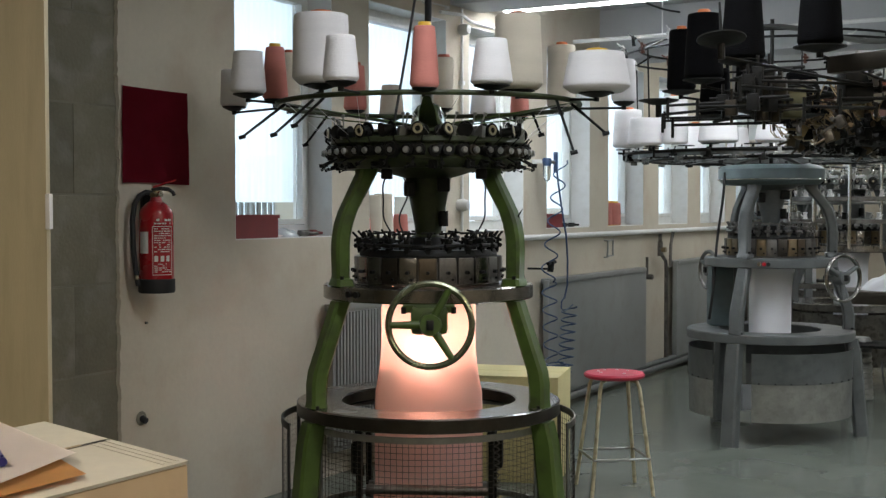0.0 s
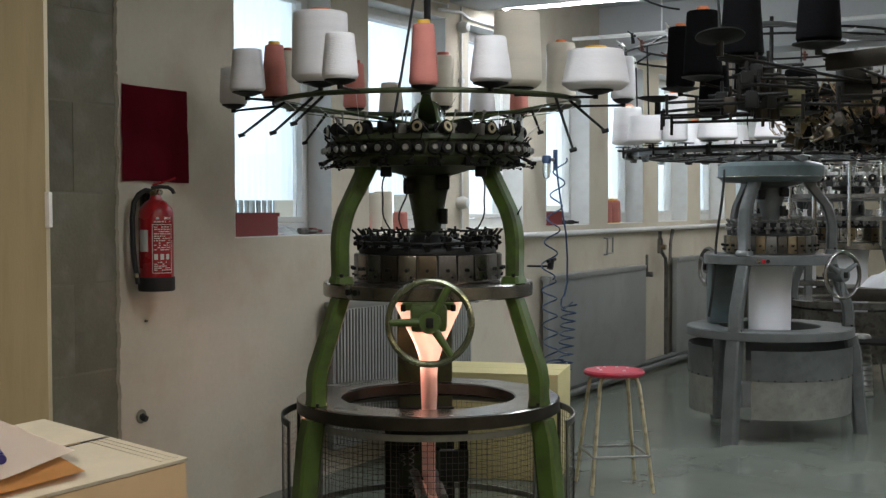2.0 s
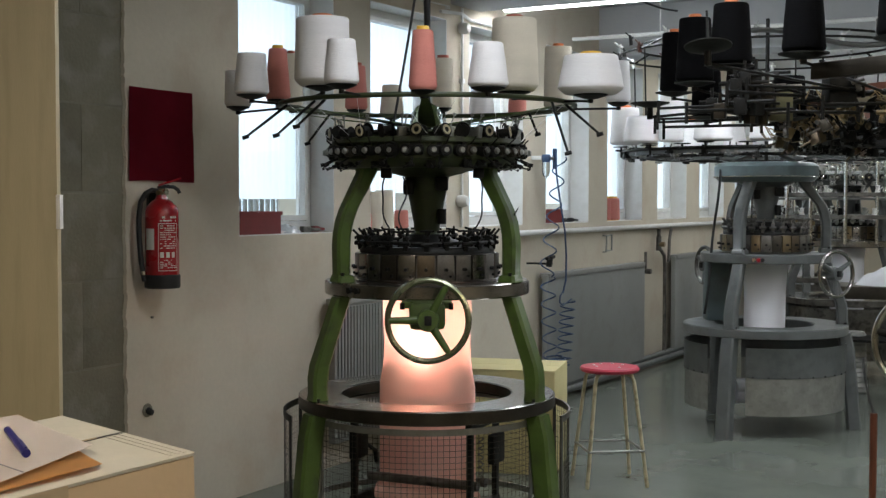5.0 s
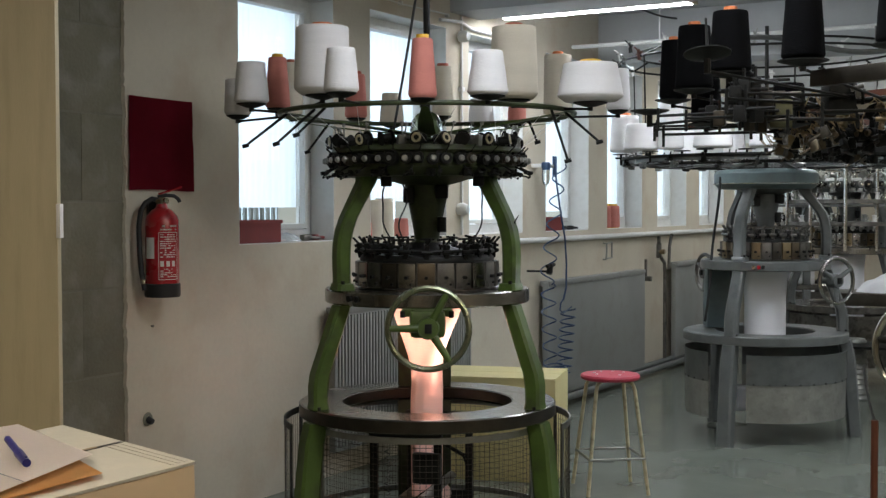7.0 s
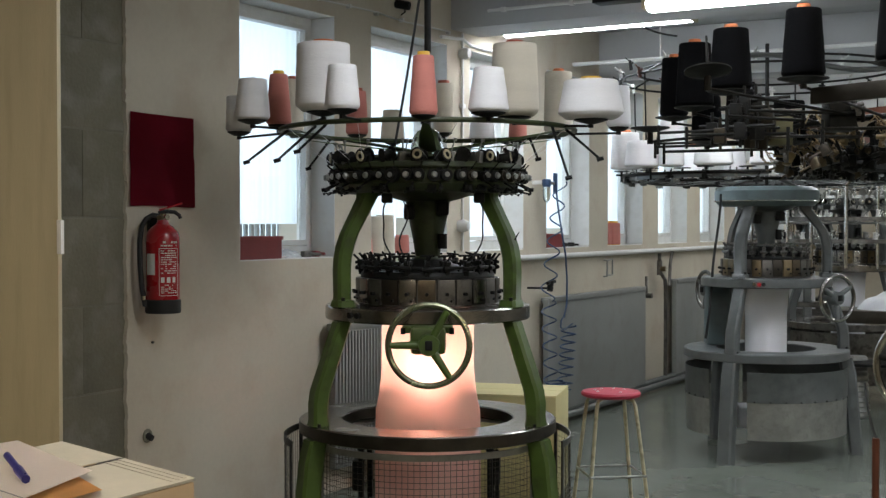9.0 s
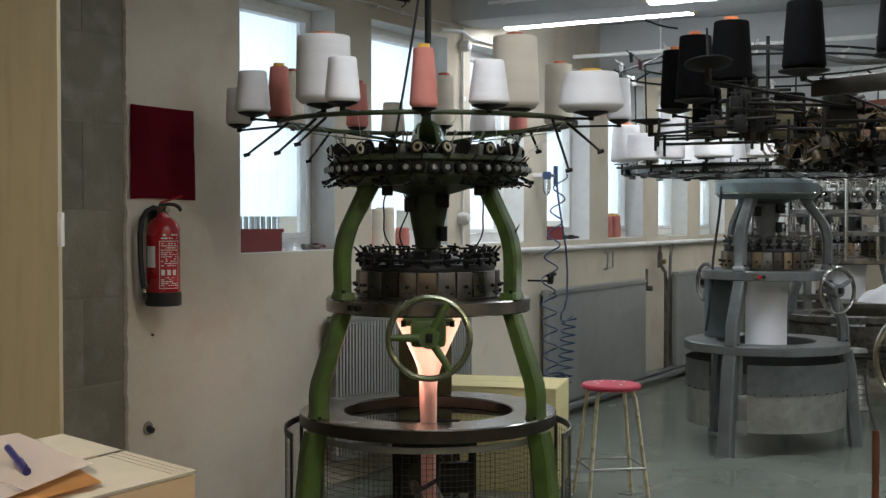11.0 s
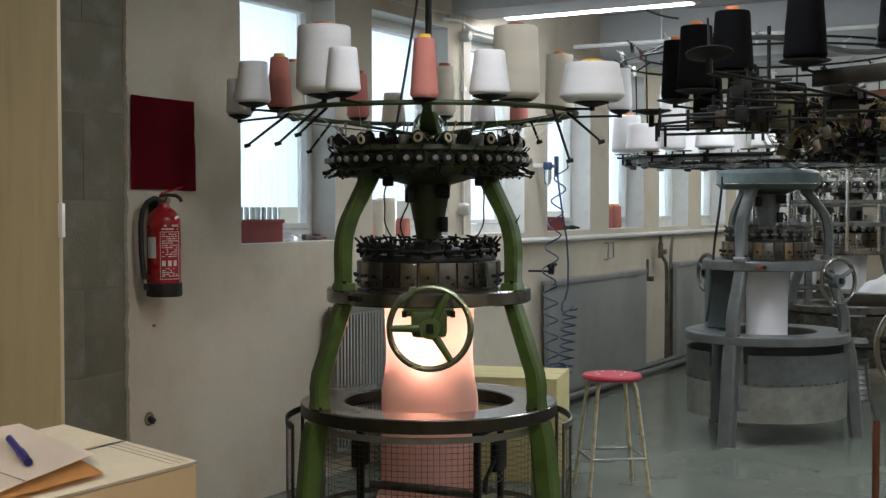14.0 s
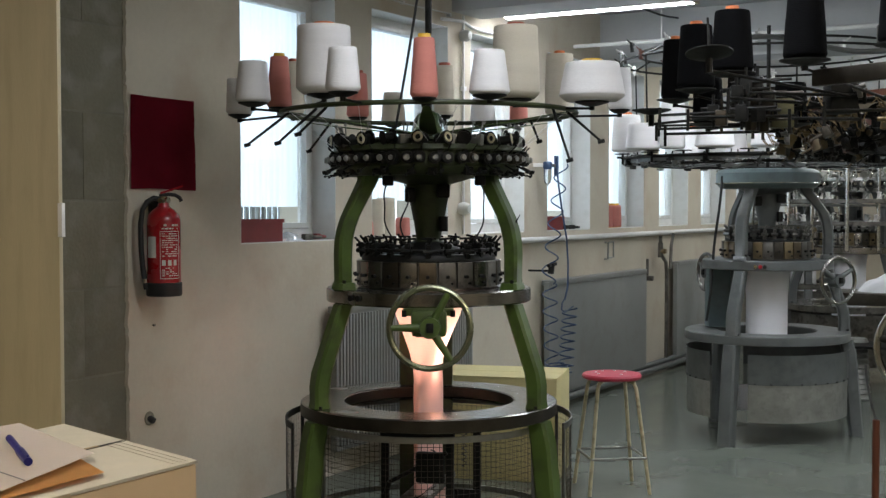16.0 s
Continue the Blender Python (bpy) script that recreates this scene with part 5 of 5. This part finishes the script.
part("pipe", tube(B(), [(0.02, 0.12, 0.1), (0.02, 0.12, 0.95), (0.02, 0.1, 1.05), (0.02, -0.02, 1.12), (0.02, -0.05, 1.2), (0.02, -0.05, 1.31)], 0.018, 10), DULLSTEEL, t)
part("pipe", tube(B(), [(0.03, 0.2, 0.98), (0.03, 0.22, 1.2), (0.03, 0.28, 1.32)], 0.016, 10), DULLSTEEL, t)
part("valve", rod(B(), (0.02, -0.05, 1.16), (0.08, -0.05, 1.16), 0.024, seg=12), BRASS, t)
part("valve_body", rod(B(), (0.02, -0.05, 1.1), (0.02, -0.05, 1.24), 0.026, seg=12), DULLSTEEL, t)
# small handle bracket under the ledge
bm = tube(B(), [(0, 0, 0.0), (0.03, 0, 0.0), (0.035, 0, 0.07), (0.035, 0, 0.14), (0, 0, 0.145)], 0.008, 8)
tube(bm, [(0.034, 0, 0.01), (0.034, 0.12, 0.012), (0.034, 0.12, 0.15), (0.034, 0, 0.14)], 0.008, 8)
solid("wall_bracket", bm, RADIATOR, ROOM @ pose(0.0, 10.18, 1.13), "white painted pipe bracket on the wall", "bracket")

# conduit, junction box and small fittings on the pier
t = thing("conduit", ROOM @ pose(0.0, 7.6, 0.0), "white conduit with a round junction box on the pier", "conduit")
part("pipe", rod(B(), (0.015, 0, 1.4), (0.015, 0, 2.92), 0.01, seg=10), WHITE, t)
part("pipe", tube(B(), [(0.015, -0.3, 2.86), (0.015, 0, 2.88), (0.015, 0.12, 2.85), (0.02, 0.9, 2.85)], 0.012, 8), WHITE, t)
part("junction_box", lathe(B(), [(0.002, 0.0), (0.036, 0.0), (0.042, 0.04), (0.03, 0.07), (0.002, 0.075)], 24, pose(0, 0, 2.78, 0, 90)), PVC, t, "grey-white round plastic box")
part("clamp", box(B(), 0, -0.02, 1.98, 0.03, 0.02, 2.01), WHITE, t)
part("clamp", box(B(), 0, -0.02, 2.4, 0.03, 0.02, 2.43), WHITE, t)
t = thing("sensor", ROOM @ pose(0.0, 7.58, 1.58), "small round white wall fitting", "sensor")
part("body", lathe(B(), [(0.002, 0.0), (0.04, 0.0), (0.045, 0.04), (0.03, 0.075), (0.002, 0.08)], 24, pose(0, 0, 0, 0, 90)), PVC, t)
t = thing("sensor", ROOM @ pose(0.06, 6.75, 3.0), "small dark sensor on the lintel", "sensor")
part("body", rod(B(), (-0.06, 0, 0), (0.03, 0.02, -0.02), 0.028, seg=14), BLACK, t)
part("hook", tube(B(), [(0, 0, -0.01), (0.01, 0, -0.06), (0.0, -0.03, -0.08)], 0.005), BLACK, t)
bm = tube(B(), [(0.02, 4.4 + 0.3 * i, 2.9 + 0.008 * math.sin(i * 2.1)) for i in range(11)], 0.006, 6)
for i in range(11):
    box(bm, 0, 4.39 + 0.3 * i, 2.888, 0.028, 4.41 + 0.3 * i, 2.912)
solid("cable", bm, PVC, ROOM, "grey cable clipped along the lintel", "cable")
bm = rod(B(), (0.3, 7.44, 3.03), (DEEP, 7.44, 3.03), 0.011, seg=8)
for i in range(12):
    box(bm, 0.4 + 0.5 * i, 7.425, 3.015, 0.43 + 0.5 * i, 7.46, 3.045)
solid("conduit", bm, WHITE, ROOM, "white conduit clipped to the beam", "conduit")
solid("conduit", rod(B(), (0.05, 9.4, 2.9), (5.5, 9.4, 2.9), 0.016, seg=12), WHITE, ROOM, "white painted pipe under the ceiling", "pipe")
for i in range(3):
    solid("pipe_hanger", rod(B(), (0.8 + 2 * i, 9.4, 2.9), (0.8 + 2 * i, 9.4, HIGH), 0.006, seg=8), WHITE, ROOM, "thin white pipe hanger", "hanger")
solid("cable", tube(B(), [(0.75 + 0.04 * i, 8.1 + 0.09 * i, HIGH - 0.02 - 0.24 * math.sin(min(1, i / 8) * 1.5)) for i in range(10)], 0.008), RUBBER, ROOM, "black cable hanging from the ceiling", "cable")


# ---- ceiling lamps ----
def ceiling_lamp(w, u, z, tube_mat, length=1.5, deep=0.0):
    t = thing("ceiling_lamp", ROOM @ pose(w, u, z), "long white fluorescent ceiling lamp, lit; all but two are added", "ceiling lamp", "ceiling lamps")
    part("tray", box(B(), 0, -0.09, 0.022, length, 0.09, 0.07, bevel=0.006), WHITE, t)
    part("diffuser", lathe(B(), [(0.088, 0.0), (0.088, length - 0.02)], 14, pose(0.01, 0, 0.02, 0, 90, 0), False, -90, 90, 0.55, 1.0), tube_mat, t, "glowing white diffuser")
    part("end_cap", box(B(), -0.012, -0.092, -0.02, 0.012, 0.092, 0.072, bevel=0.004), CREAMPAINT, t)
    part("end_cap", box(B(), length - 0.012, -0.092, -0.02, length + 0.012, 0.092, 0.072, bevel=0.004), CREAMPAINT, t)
    # Lips on unseen lamps, added to keep their light off the upper wall.
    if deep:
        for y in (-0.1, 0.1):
            part("reflector", box(B(), 0.0, y - 0.004, -deep, length, y + 0.004, 0.07), WHITE, t, "white side lip, added to cut light on the wall")
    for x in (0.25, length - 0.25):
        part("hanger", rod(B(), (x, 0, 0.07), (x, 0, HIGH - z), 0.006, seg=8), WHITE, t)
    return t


# The first two lamps are seen; the rest are unseen fill, added.
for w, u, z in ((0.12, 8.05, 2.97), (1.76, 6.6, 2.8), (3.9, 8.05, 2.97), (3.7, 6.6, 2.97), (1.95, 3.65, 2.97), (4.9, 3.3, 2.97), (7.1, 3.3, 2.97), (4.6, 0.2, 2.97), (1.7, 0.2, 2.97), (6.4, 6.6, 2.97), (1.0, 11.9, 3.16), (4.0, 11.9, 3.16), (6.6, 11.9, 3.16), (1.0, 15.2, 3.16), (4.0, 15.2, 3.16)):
    ceiling_lamp(w, u, z, WARMFILL if u < 3.5 else FARFILL if u > 11 else TUBE, 1.4 if w < 0.2 else 1.5, 0.012 if u < 3.5 else 0.0)
t = thing("lamp_housing", ROOM @ pose(1.45, 6.58, 2.84), "dark metal housing beside the ceiling lamp", "housing")
part("body", box(B(), 0, -0.06, 0, 0.28, 0.06, 0.1, bevel=0.006), BLACK, t)
part("hanger", rod(B(), (0.14, 0, 0.1), (0.14, 0, HIGH - 2.84), 0.008, seg=8), BLACK, t)


# ---- things on the sills ----
def crate(u, w, L, d, h, on):
    t = thing("storage_box", ROOM @ pose(w, u, on), "dull red plastic storage box on the window sill", "storage box")
    bm = B()
    box(bm, 0, 0, 0, d, L, 0.008)
    for a in ((0, 0, 0.008, L), (d - 0.008, 0, d, L)):
        box(bm, a[0], a[1], 0.008, a[2], a[3], h)
    box(bm, 0.008, 0, 0.008, d - 0.008, 0.008, h), box(bm, 0.008, L - 0.008, 0.008, d - 0.008, L, h)
    part("body", bm, REDPLASTIC, t)
    bm = B()
    box(bm, d, -0.006, h - 0.02, d + 0.008, L + 0.006, h), box(bm, -0.008, -0.006, h - 0.02, 0, L + 0.006, h)
    box(bm, 0, -0.008, h - 0.02, d, 0, h), box(bm, 0, L, h - 0.02, d, L + 0.008, h)
    part("rim", bm, REDPLASTIC, t)
    part("contents", box(B(), 0.012, 0.012, 0.02, d - 0.012, L - 0.012, h - 0.03, bevel=0.01), BLACK, t)
    return t


ON = SILL + 0.007
crate(5.2, -0.145, 0.36, 0.14, 0.125, ON)
crate(9.02, -0.145, 0.3, 0.14, 0.11, ON)
rnd = random.Random(21)
for u, L, mat, lab, nm in ((5.84, 0.12, DULLSTEEL, "steel spanner on the sill", "spanner"), (5.88, 0.1, BLACK, "black hand tool on the sill", "tool"), (5.95, 0.1, REDPLASTIC, "red handled tool on the sill", "tool"), (9.45, 0.14, BLACK, "black hand tool on the sill", "tool"), (9.6, 0.1, BLACK, "black hand tool on the sill", "tool"), (12.9, 0.2, BLACK, "black hand tool on the sill", "tool")):
    bm = B()
    box(bm, -0.02, 0, 0, 0.02, L * 0.45, 0.035, bevel=0.006)
    rod(bm, (0, L * 0.4, 0.018), (0.02, L, 0.015), 0.011, 0.008)
    solid(nm, bm, mat, ROOM @ pose(-0.07, u, ON, 0, 0, rnd.uniform(-25, 25)), lab, nm)
solid("paper", box(B(), 0, 0, 0, 0.1, 0.16, 0.012, bevel=0.002), PAPER, ROOM @ pose(-0.13, 5.58, ON), "small stack of white paper on the sill", "paper")
for u, w, r, h, mat, lab in ((6.62, -0.08, 0.06, 0.24, YARNCREAM, "cream"), (6.76, -0.09, 0.065, 0.25, YARNCREAM, "cream"), (6.95, -0.08, 0.05, 0.12, YARNPINK, "salmon pink"), (6.52, -0.08, 0.045, 0.1, YARNPINK, "salmon pink"),
                             (10.42, -0.08, 0.055, 0.2, YARNPINK, "salmon pink"), (10.54, -0.07, 0.055, 0.2, YARNPINK, "salmon pink"), (10.65, -0.09, 0.055, 0.2, YARNPINK, "salmon pink")):
    c = yarn_cone((0, 0, 0), r, r * 0.9, h, mat, CAPYELLOW if u > 10 else None, lab + " yarn cone on the window sill", group="yarn cones on the sills")
    c.matrix_world = ROOM @ pose(w, u, ON)

# ---- air line with its coiled hose ----
t = thing("air_regulator", ROOM @ pose(0.12, 8.75, 1.85), "compressed-air filter with a clear bowl and blue cap", "air regulator")
part("body", lathe(B(), [(0.004, 0.03), (0.03, 0.03), (0.036, 0.05), (0.036, 0.08), (0.028, 0.09), (0.004, 0.09)], 24), HOSE, t, "blue cap")
part("bowl", lathe(B(), [(0.03, 0.03), (0.031, -0.04), (0.022, -0.075), (0.008, -0.085), (0.006, -0.1), (0.003, -0.1)], 24), DOMEGLASS, t, "clear bowl")
part("bracket", box(B(), -0.12, -0.015, 0.05, -0.03, 0.015, 0.08, bevel=0.003), WHITE, t)
part("tee", rod(B(), (0, 0.03, 0.065), (0.0, 0.16, 0.06), 0.014, seg=10), DULLSTEEL, t)
part("inlet", rod(B(), (0, 0.16, -0.02), (0, 0.16, 0.14), 0.018, seg=10), HOSE, t)


def coil(u0, w0, z0, z1, r0, r1, turns, thick, lean):
    pts = []
    n = int(turns * 14)
    for i in range(n + 1):
        f = i / n
        a = 2 * math.pi * turns * f
        r = r0 + (r1 - r0) * f
        pts.append((w0 + r * math.cos(a) * 0.8, u0 + lean * f + r * math.sin(a), z0 + (z1 - z0) * f))
    return tube(B(), pts, thick, 6)


t = thing("air_hose", ROOM, "blue coiled air hose hanging beside the radiator", "air hose")
part("upper_coil", coil(8.84, 0.2, 1.92, 1.0, 0.058, 0.068, 5.2, 0.006, -0.25), HOSE, t)
part("lower_coil", coil(8.62, 0.2, 1.0, 0.3, 0.068, 0.065, 5.3, 0.006, 0.05), HOSE, t)
part("straight_run", tube(B(), [(0.2, 8.73, 1.97), (0.2, 8.78, 1.75), (0.2, 8.86, 1.52), (0.2, 8.93, 1.35), (0.2, 8.96, 1.15), (0.2, 8.955, 0.96), (0.2, 8.9, 0.86)], 0.0075, 8), HOSE, t, "dark straight hose")
part("tail", tube(B(), [(0.2, 8.9, 0.87), (0.2, 8.85, 0.84), (0.2, 8.84, 0.79), (0.2, 8.9, 0.76), (0.2, 9.06, 0.8)], 0.006, 8), HOSE, t)
part("second_coil", coil(9.0, 0.2, 0.79, 0.32, 0.07, 0.072, 7.4, 0.006, -0.08), HOSE, t)
part("bottom_coil", coil(8.72, 0.2, 0.38, 0.3, 0.09, 0.085, 3.0, 0.006, 0.16), HOSE, t)
part("coupling", rod(B(), (0.2, 8.64, 1.08), (0.2, 8.66, 1.15), 0.024, seg=10), BLACK, t)
part("clip", rod(B(), (0.2, 8.6, 1.14), (0.2, 8.73, 1.15), 0.014, seg=8), BLACK, t)
part("hook", rod(B(), (0.02, 8.62, 1.1), (0.22, 8.66, 1.1), 0.008, seg=8), BLACK, t)

# ---- stool ----
t = thing("stool", pose(0.945, 6.98, 0, 0, 0, 8), "cream tubular stool with a worn red round seat", "stool")
part("seat", lathe(B(), [(0.004, 0.625), (0.15, 0.625), (0.165, 0.632), (0.168, 0.645), (0.16, 0.655), (0.1, 0.658), (0.004, 0.656)], 48), SEATRED, t, "worn red seat")
for a in (20, 110, 200, 290, 65, 155):
    part("stud", rod(B(), (0.09, 0, 0.652), (0.09, 0, 0.661), 0.008, seg=10), LABELWHITE, t, "pale stud").matrix_basis = pose(0, 0, 0, 0, 0, a)
for a in (45, 135, 225, 315):
    leg = part("leg", tube(B(), [(0.1, 0, 0.62), (0.14, 0, 0.612), (0.155, 0, 0.58), (0.168, 0, 0.5), (0.242, 0, 0.0)], 0.0108, 10), CREAMPAINT, t)
    leg.matrix_basis = pose(0, 0, 0, 0, 0, a)
for a in (0, 90, 180, 270):
    rail = part("stretcher", rod(B(), (0.157, -0.157, 0.2), (0.157, 0.157, 0.2), 0.0075, seg=10), GALV, t)
    rail.matrix_basis = pose(0, 0, 0, 0, 0, a)

t = thing("work_table", pose(3.62, 10.05, 0, 0, 0, -20), "dark steel work table among the machines", "table")
part("tabletop", box(B(), -0.4, -0.27, 0.8, 0.4, 0.27, 0.9, bevel=0.004), BLACKSTEEL, t)
part("tray", box(B(), -0.36, -0.23, 0.45, 0.36, 0.23, 0.47), BLACK, t)
for x in (-0.37, 0.37):
    for y in (-0.24, 0.24):
        part("leg", box(B(), x - 0.02, y - 0.02, 0, x + 0.02, y + 0.02, 0.8), BLACK, t)


def cloth_heap(sx, sy, h, seed):
    bm = B()
    n, g = 18, []
    for i in range(n + 1):
        row = []
        for j in range(n + 1):
            x, y = 2 * i / n - 1, 2 * j / n - 1
            r = min(1.0, math.hypot(x, y))
            z = h * (1 - r ** 3) * (0.75 + 0.5 * noise.noise((x * 2.2, y * 2.2, seed))) if r < 1 else 0.0
            k_ = 1 / max(1.0, math.hypot(x, y))
            row.append(bm.verts.new((x * sx * k_, y * sy * k_, max(0.0, z))))
        g.append(row)
    for i in range(n):
        for j in range(n):
            bm.faces.new((g[i][j], g[i + 1][j], g[i + 1][j + 1], g[i][j + 1]))
    return bm


solid("knitted_cloth", cloth_heap(0.26, 0.2, 0.15, 2.0), WHITEKNIT, pose(3.62, 10.05, 0.901, 0, 0, -20), "heap of white knitted cloth on the table", "cloth")

solid("plastic_bag", cloth_heap(0.06, 0.13, 0.055, 5.0), BAG, ROOM @ pose(-0.075, 5.7, ON), "crumpled clear plastic bag on the window sill", "plastic bag")

bm = B()
prof = [(0.004, 0.0)]
for k in range(12):
    prof += [(0.1 - 0.002 * k, 0.042 * k), (0.108 - 0.002 * k, 0.042 * k + 0.012), (0.1 - 0.002 * k, 0.042 * k + 0.03)]
solid("bucket", lathe(bm, prof + [(0.07, 0.505), (0.004, 0.49)], 28), GALV, pose(3.42, 10.25, 0), "tall grey ribbed metal bucket on the floor", "bucket")

# ---- boxes, papers and the board ----
t = thing("carton", pose(0.3, 7.45, -0.0, 0, 0, -14), "yellowed cardboard carton on the floor behind the machine", "carton")
part("body", box(B(), -0.42, -0.25, 0, 0.42, 0.25, 0.6, bevel=0.006), YELLOWBOX, t)
part("flap", box(B(), -0.42, -0.25, 0.601, 0.42, -0.003, 0.606), YELLOWBOX, t)
part("flap", box(B(), -0.42, 0.003, 0.601, 0.42, 0.25, 0.606), YELLOWBOX, t)

# the box leans forward a little on the stack under it
BOXM = pose(*BOX_AT, 3.72) @ pose(0, 0, 0, 0, 0, BOX_TURN)
t = thing("cardboard_box", BOXM, "pale cardboard box with taped lid, papers lying on it", "cardboard box")
bw, bd, bh = BOX_SIZE
part("body", box(B(), -bw, -bd, -bh, 0, 0, -0.004, bevel=0.004), CARDBOARD, t)
gap = -0.166
# flaps are greyer than the box's sides
part("flap", box(B(), -bw, -bd, -0.003, gap - 0.001, 0.001, 0.001), CARTONTOP, t)
part("flap", box(B(), gap + 0.001, -bd, -0.003, 0.001, 0.001, 0.001), CARTONTOP, t)
for k in range(3):
    part("lid_fold", box(B(), gap + 0.006, -0.012 - 0.011 * k, 0.0013, -0.008, -0.0075 - 0.011 * k, 0.0021), CARTONTOP, t)
# A black strip, level with the flaps, stands for the gap's dark.
part("lid_joint", box(B(), gap - 0.004, -0.098, -0.0035, gap + 0.004, -0.002, 0.0014), BLACK, t, "black strip standing for the dark lid gap")
part("tape", box(B(), gap - 0.003, -0.075, 0.0016, gap + 0.002, -0.045, 0.0022), TAPE, t, "shiny tape in the lid's joint")
part("tape", box(B(), 0.0005, -0.28, -0.12, 0.0015, -0.2, 0.0), TAPE, t, "shiny parcel tape")
t = thing("box_stack", pose(BOX_AT[0], BOX_AT[1], 0, 0, 0, BOX_TURN) @ pose(-0.02, -0.03, BOX_AT[2] - bh - 0.035), "pale cardboard boxes stacked below", "cardboard box")
part("body", box(B(), -bw, -bd, -(BOX_AT[2] - bh - 0.035), 0, 0, 0, bevel=0.004), CARDBOARD, t)


def sheet(bm, pts, z, curl=0.0, thick=0.0008):
    """A paper through four corners, its edges a little curled."""
    n = 10
    g = []
    for i in range(n + 1):
        row = []
        for j in range(n + 1):
            a, b = i / n, j / n
            p = (1 - a) * ((1 - b) * Vector(pts[0]) + b * Vector(pts[3])) + a * ((1 - b) * Vector(pts[1]) + b * Vector(pts[2]))
            row.append(bm.verts.new((p.x, p.y, z + curl * (a ** 3) * (0.6 + 0.4 * b) + 0.0012 * noise.noise((a * 3, b * 3, z * 50)))))
        g.append(row)
    for i in range(n):
        for j in range(n):
            bm.faces.new((g[i][j], g[i + 1][j], g[i + 1][j + 1], g[i][j + 1]))
    bmesh.ops.solidify(bm, geom=bm.faces[:], thickness=thick)
    return bm


solid("envelope", sheet(B(), ENVELOPE_AT, 0.004, 0.004, 0.0015), ENVELOPE, BOXM, "orange-brown paper envelope on the box", "envelope")
solid("paper_sheet", sheet(B(), PAPER_AT, 0.0105, 0.004), PAPER, BOXM, "white paper sheet lying on the envelope", "paper")
paper_ob = bpy.data.objects["paper_sheet"]
for k, (x0, x1) in enumerate(((-0.27, -0.05), (-0.29, -0.2), (-0.3, -0.14), (-0.3, -0.17))):
    part("print_line", box(B(), x0, -0.232 - 0.022 * k, 0.0145, x1, -0.23 - 0.022 * k, 0.0149), PRINT, paper_ob)
t = thing("pen", BOXM @ pose(*PEN_AT, 0, 0, PEN_TURN), "blue ballpoint pen with cap on the papers", "pen")
part("barrel", rod(B(), (0, -0.075, 0), (0, 0.01, 0), 0.0052, 0.005, 10), PENBLUE, t)
part("cap", rod(B(), (0, 0.01, 0), (0, 0.068, 0), 0.0066, 0.0058, 12), PENBLUE, t)
part("clip", box(B(), -0.0015, 0.02, 0.0062, 0.0015, 0.066, 0.0085), PENBLUE, t)

t = thing("partition_board", BOARD, "tall cream painted wooden board, edge worn", "board")
part("panel", box(B(), -1.2, 0, 0, 0, 0.04, 2.9, bevel=0.004), PANEL, t)
part("latch", box(B(), -0.004, -0.004, BOARD_LATCH, 0.011, 0.03, BOARD_LATCH + 0.11, bevel=0.003), LABELWHITE, t, "white plastic latch")


def motions():
    """The fabric and its take-down turn once in 2.569 s; the fabric's flat edge faces the viewer at 0.68 s."""
    turn = 180 / 1.2845
    for turning in (fabric, takedown):
        walk(turning, [(0.4 * i, pose(0, 0, 0, 0, 0, 90 + turn * (0.4 * i - 0.68))) for i in range(41)])


motions()
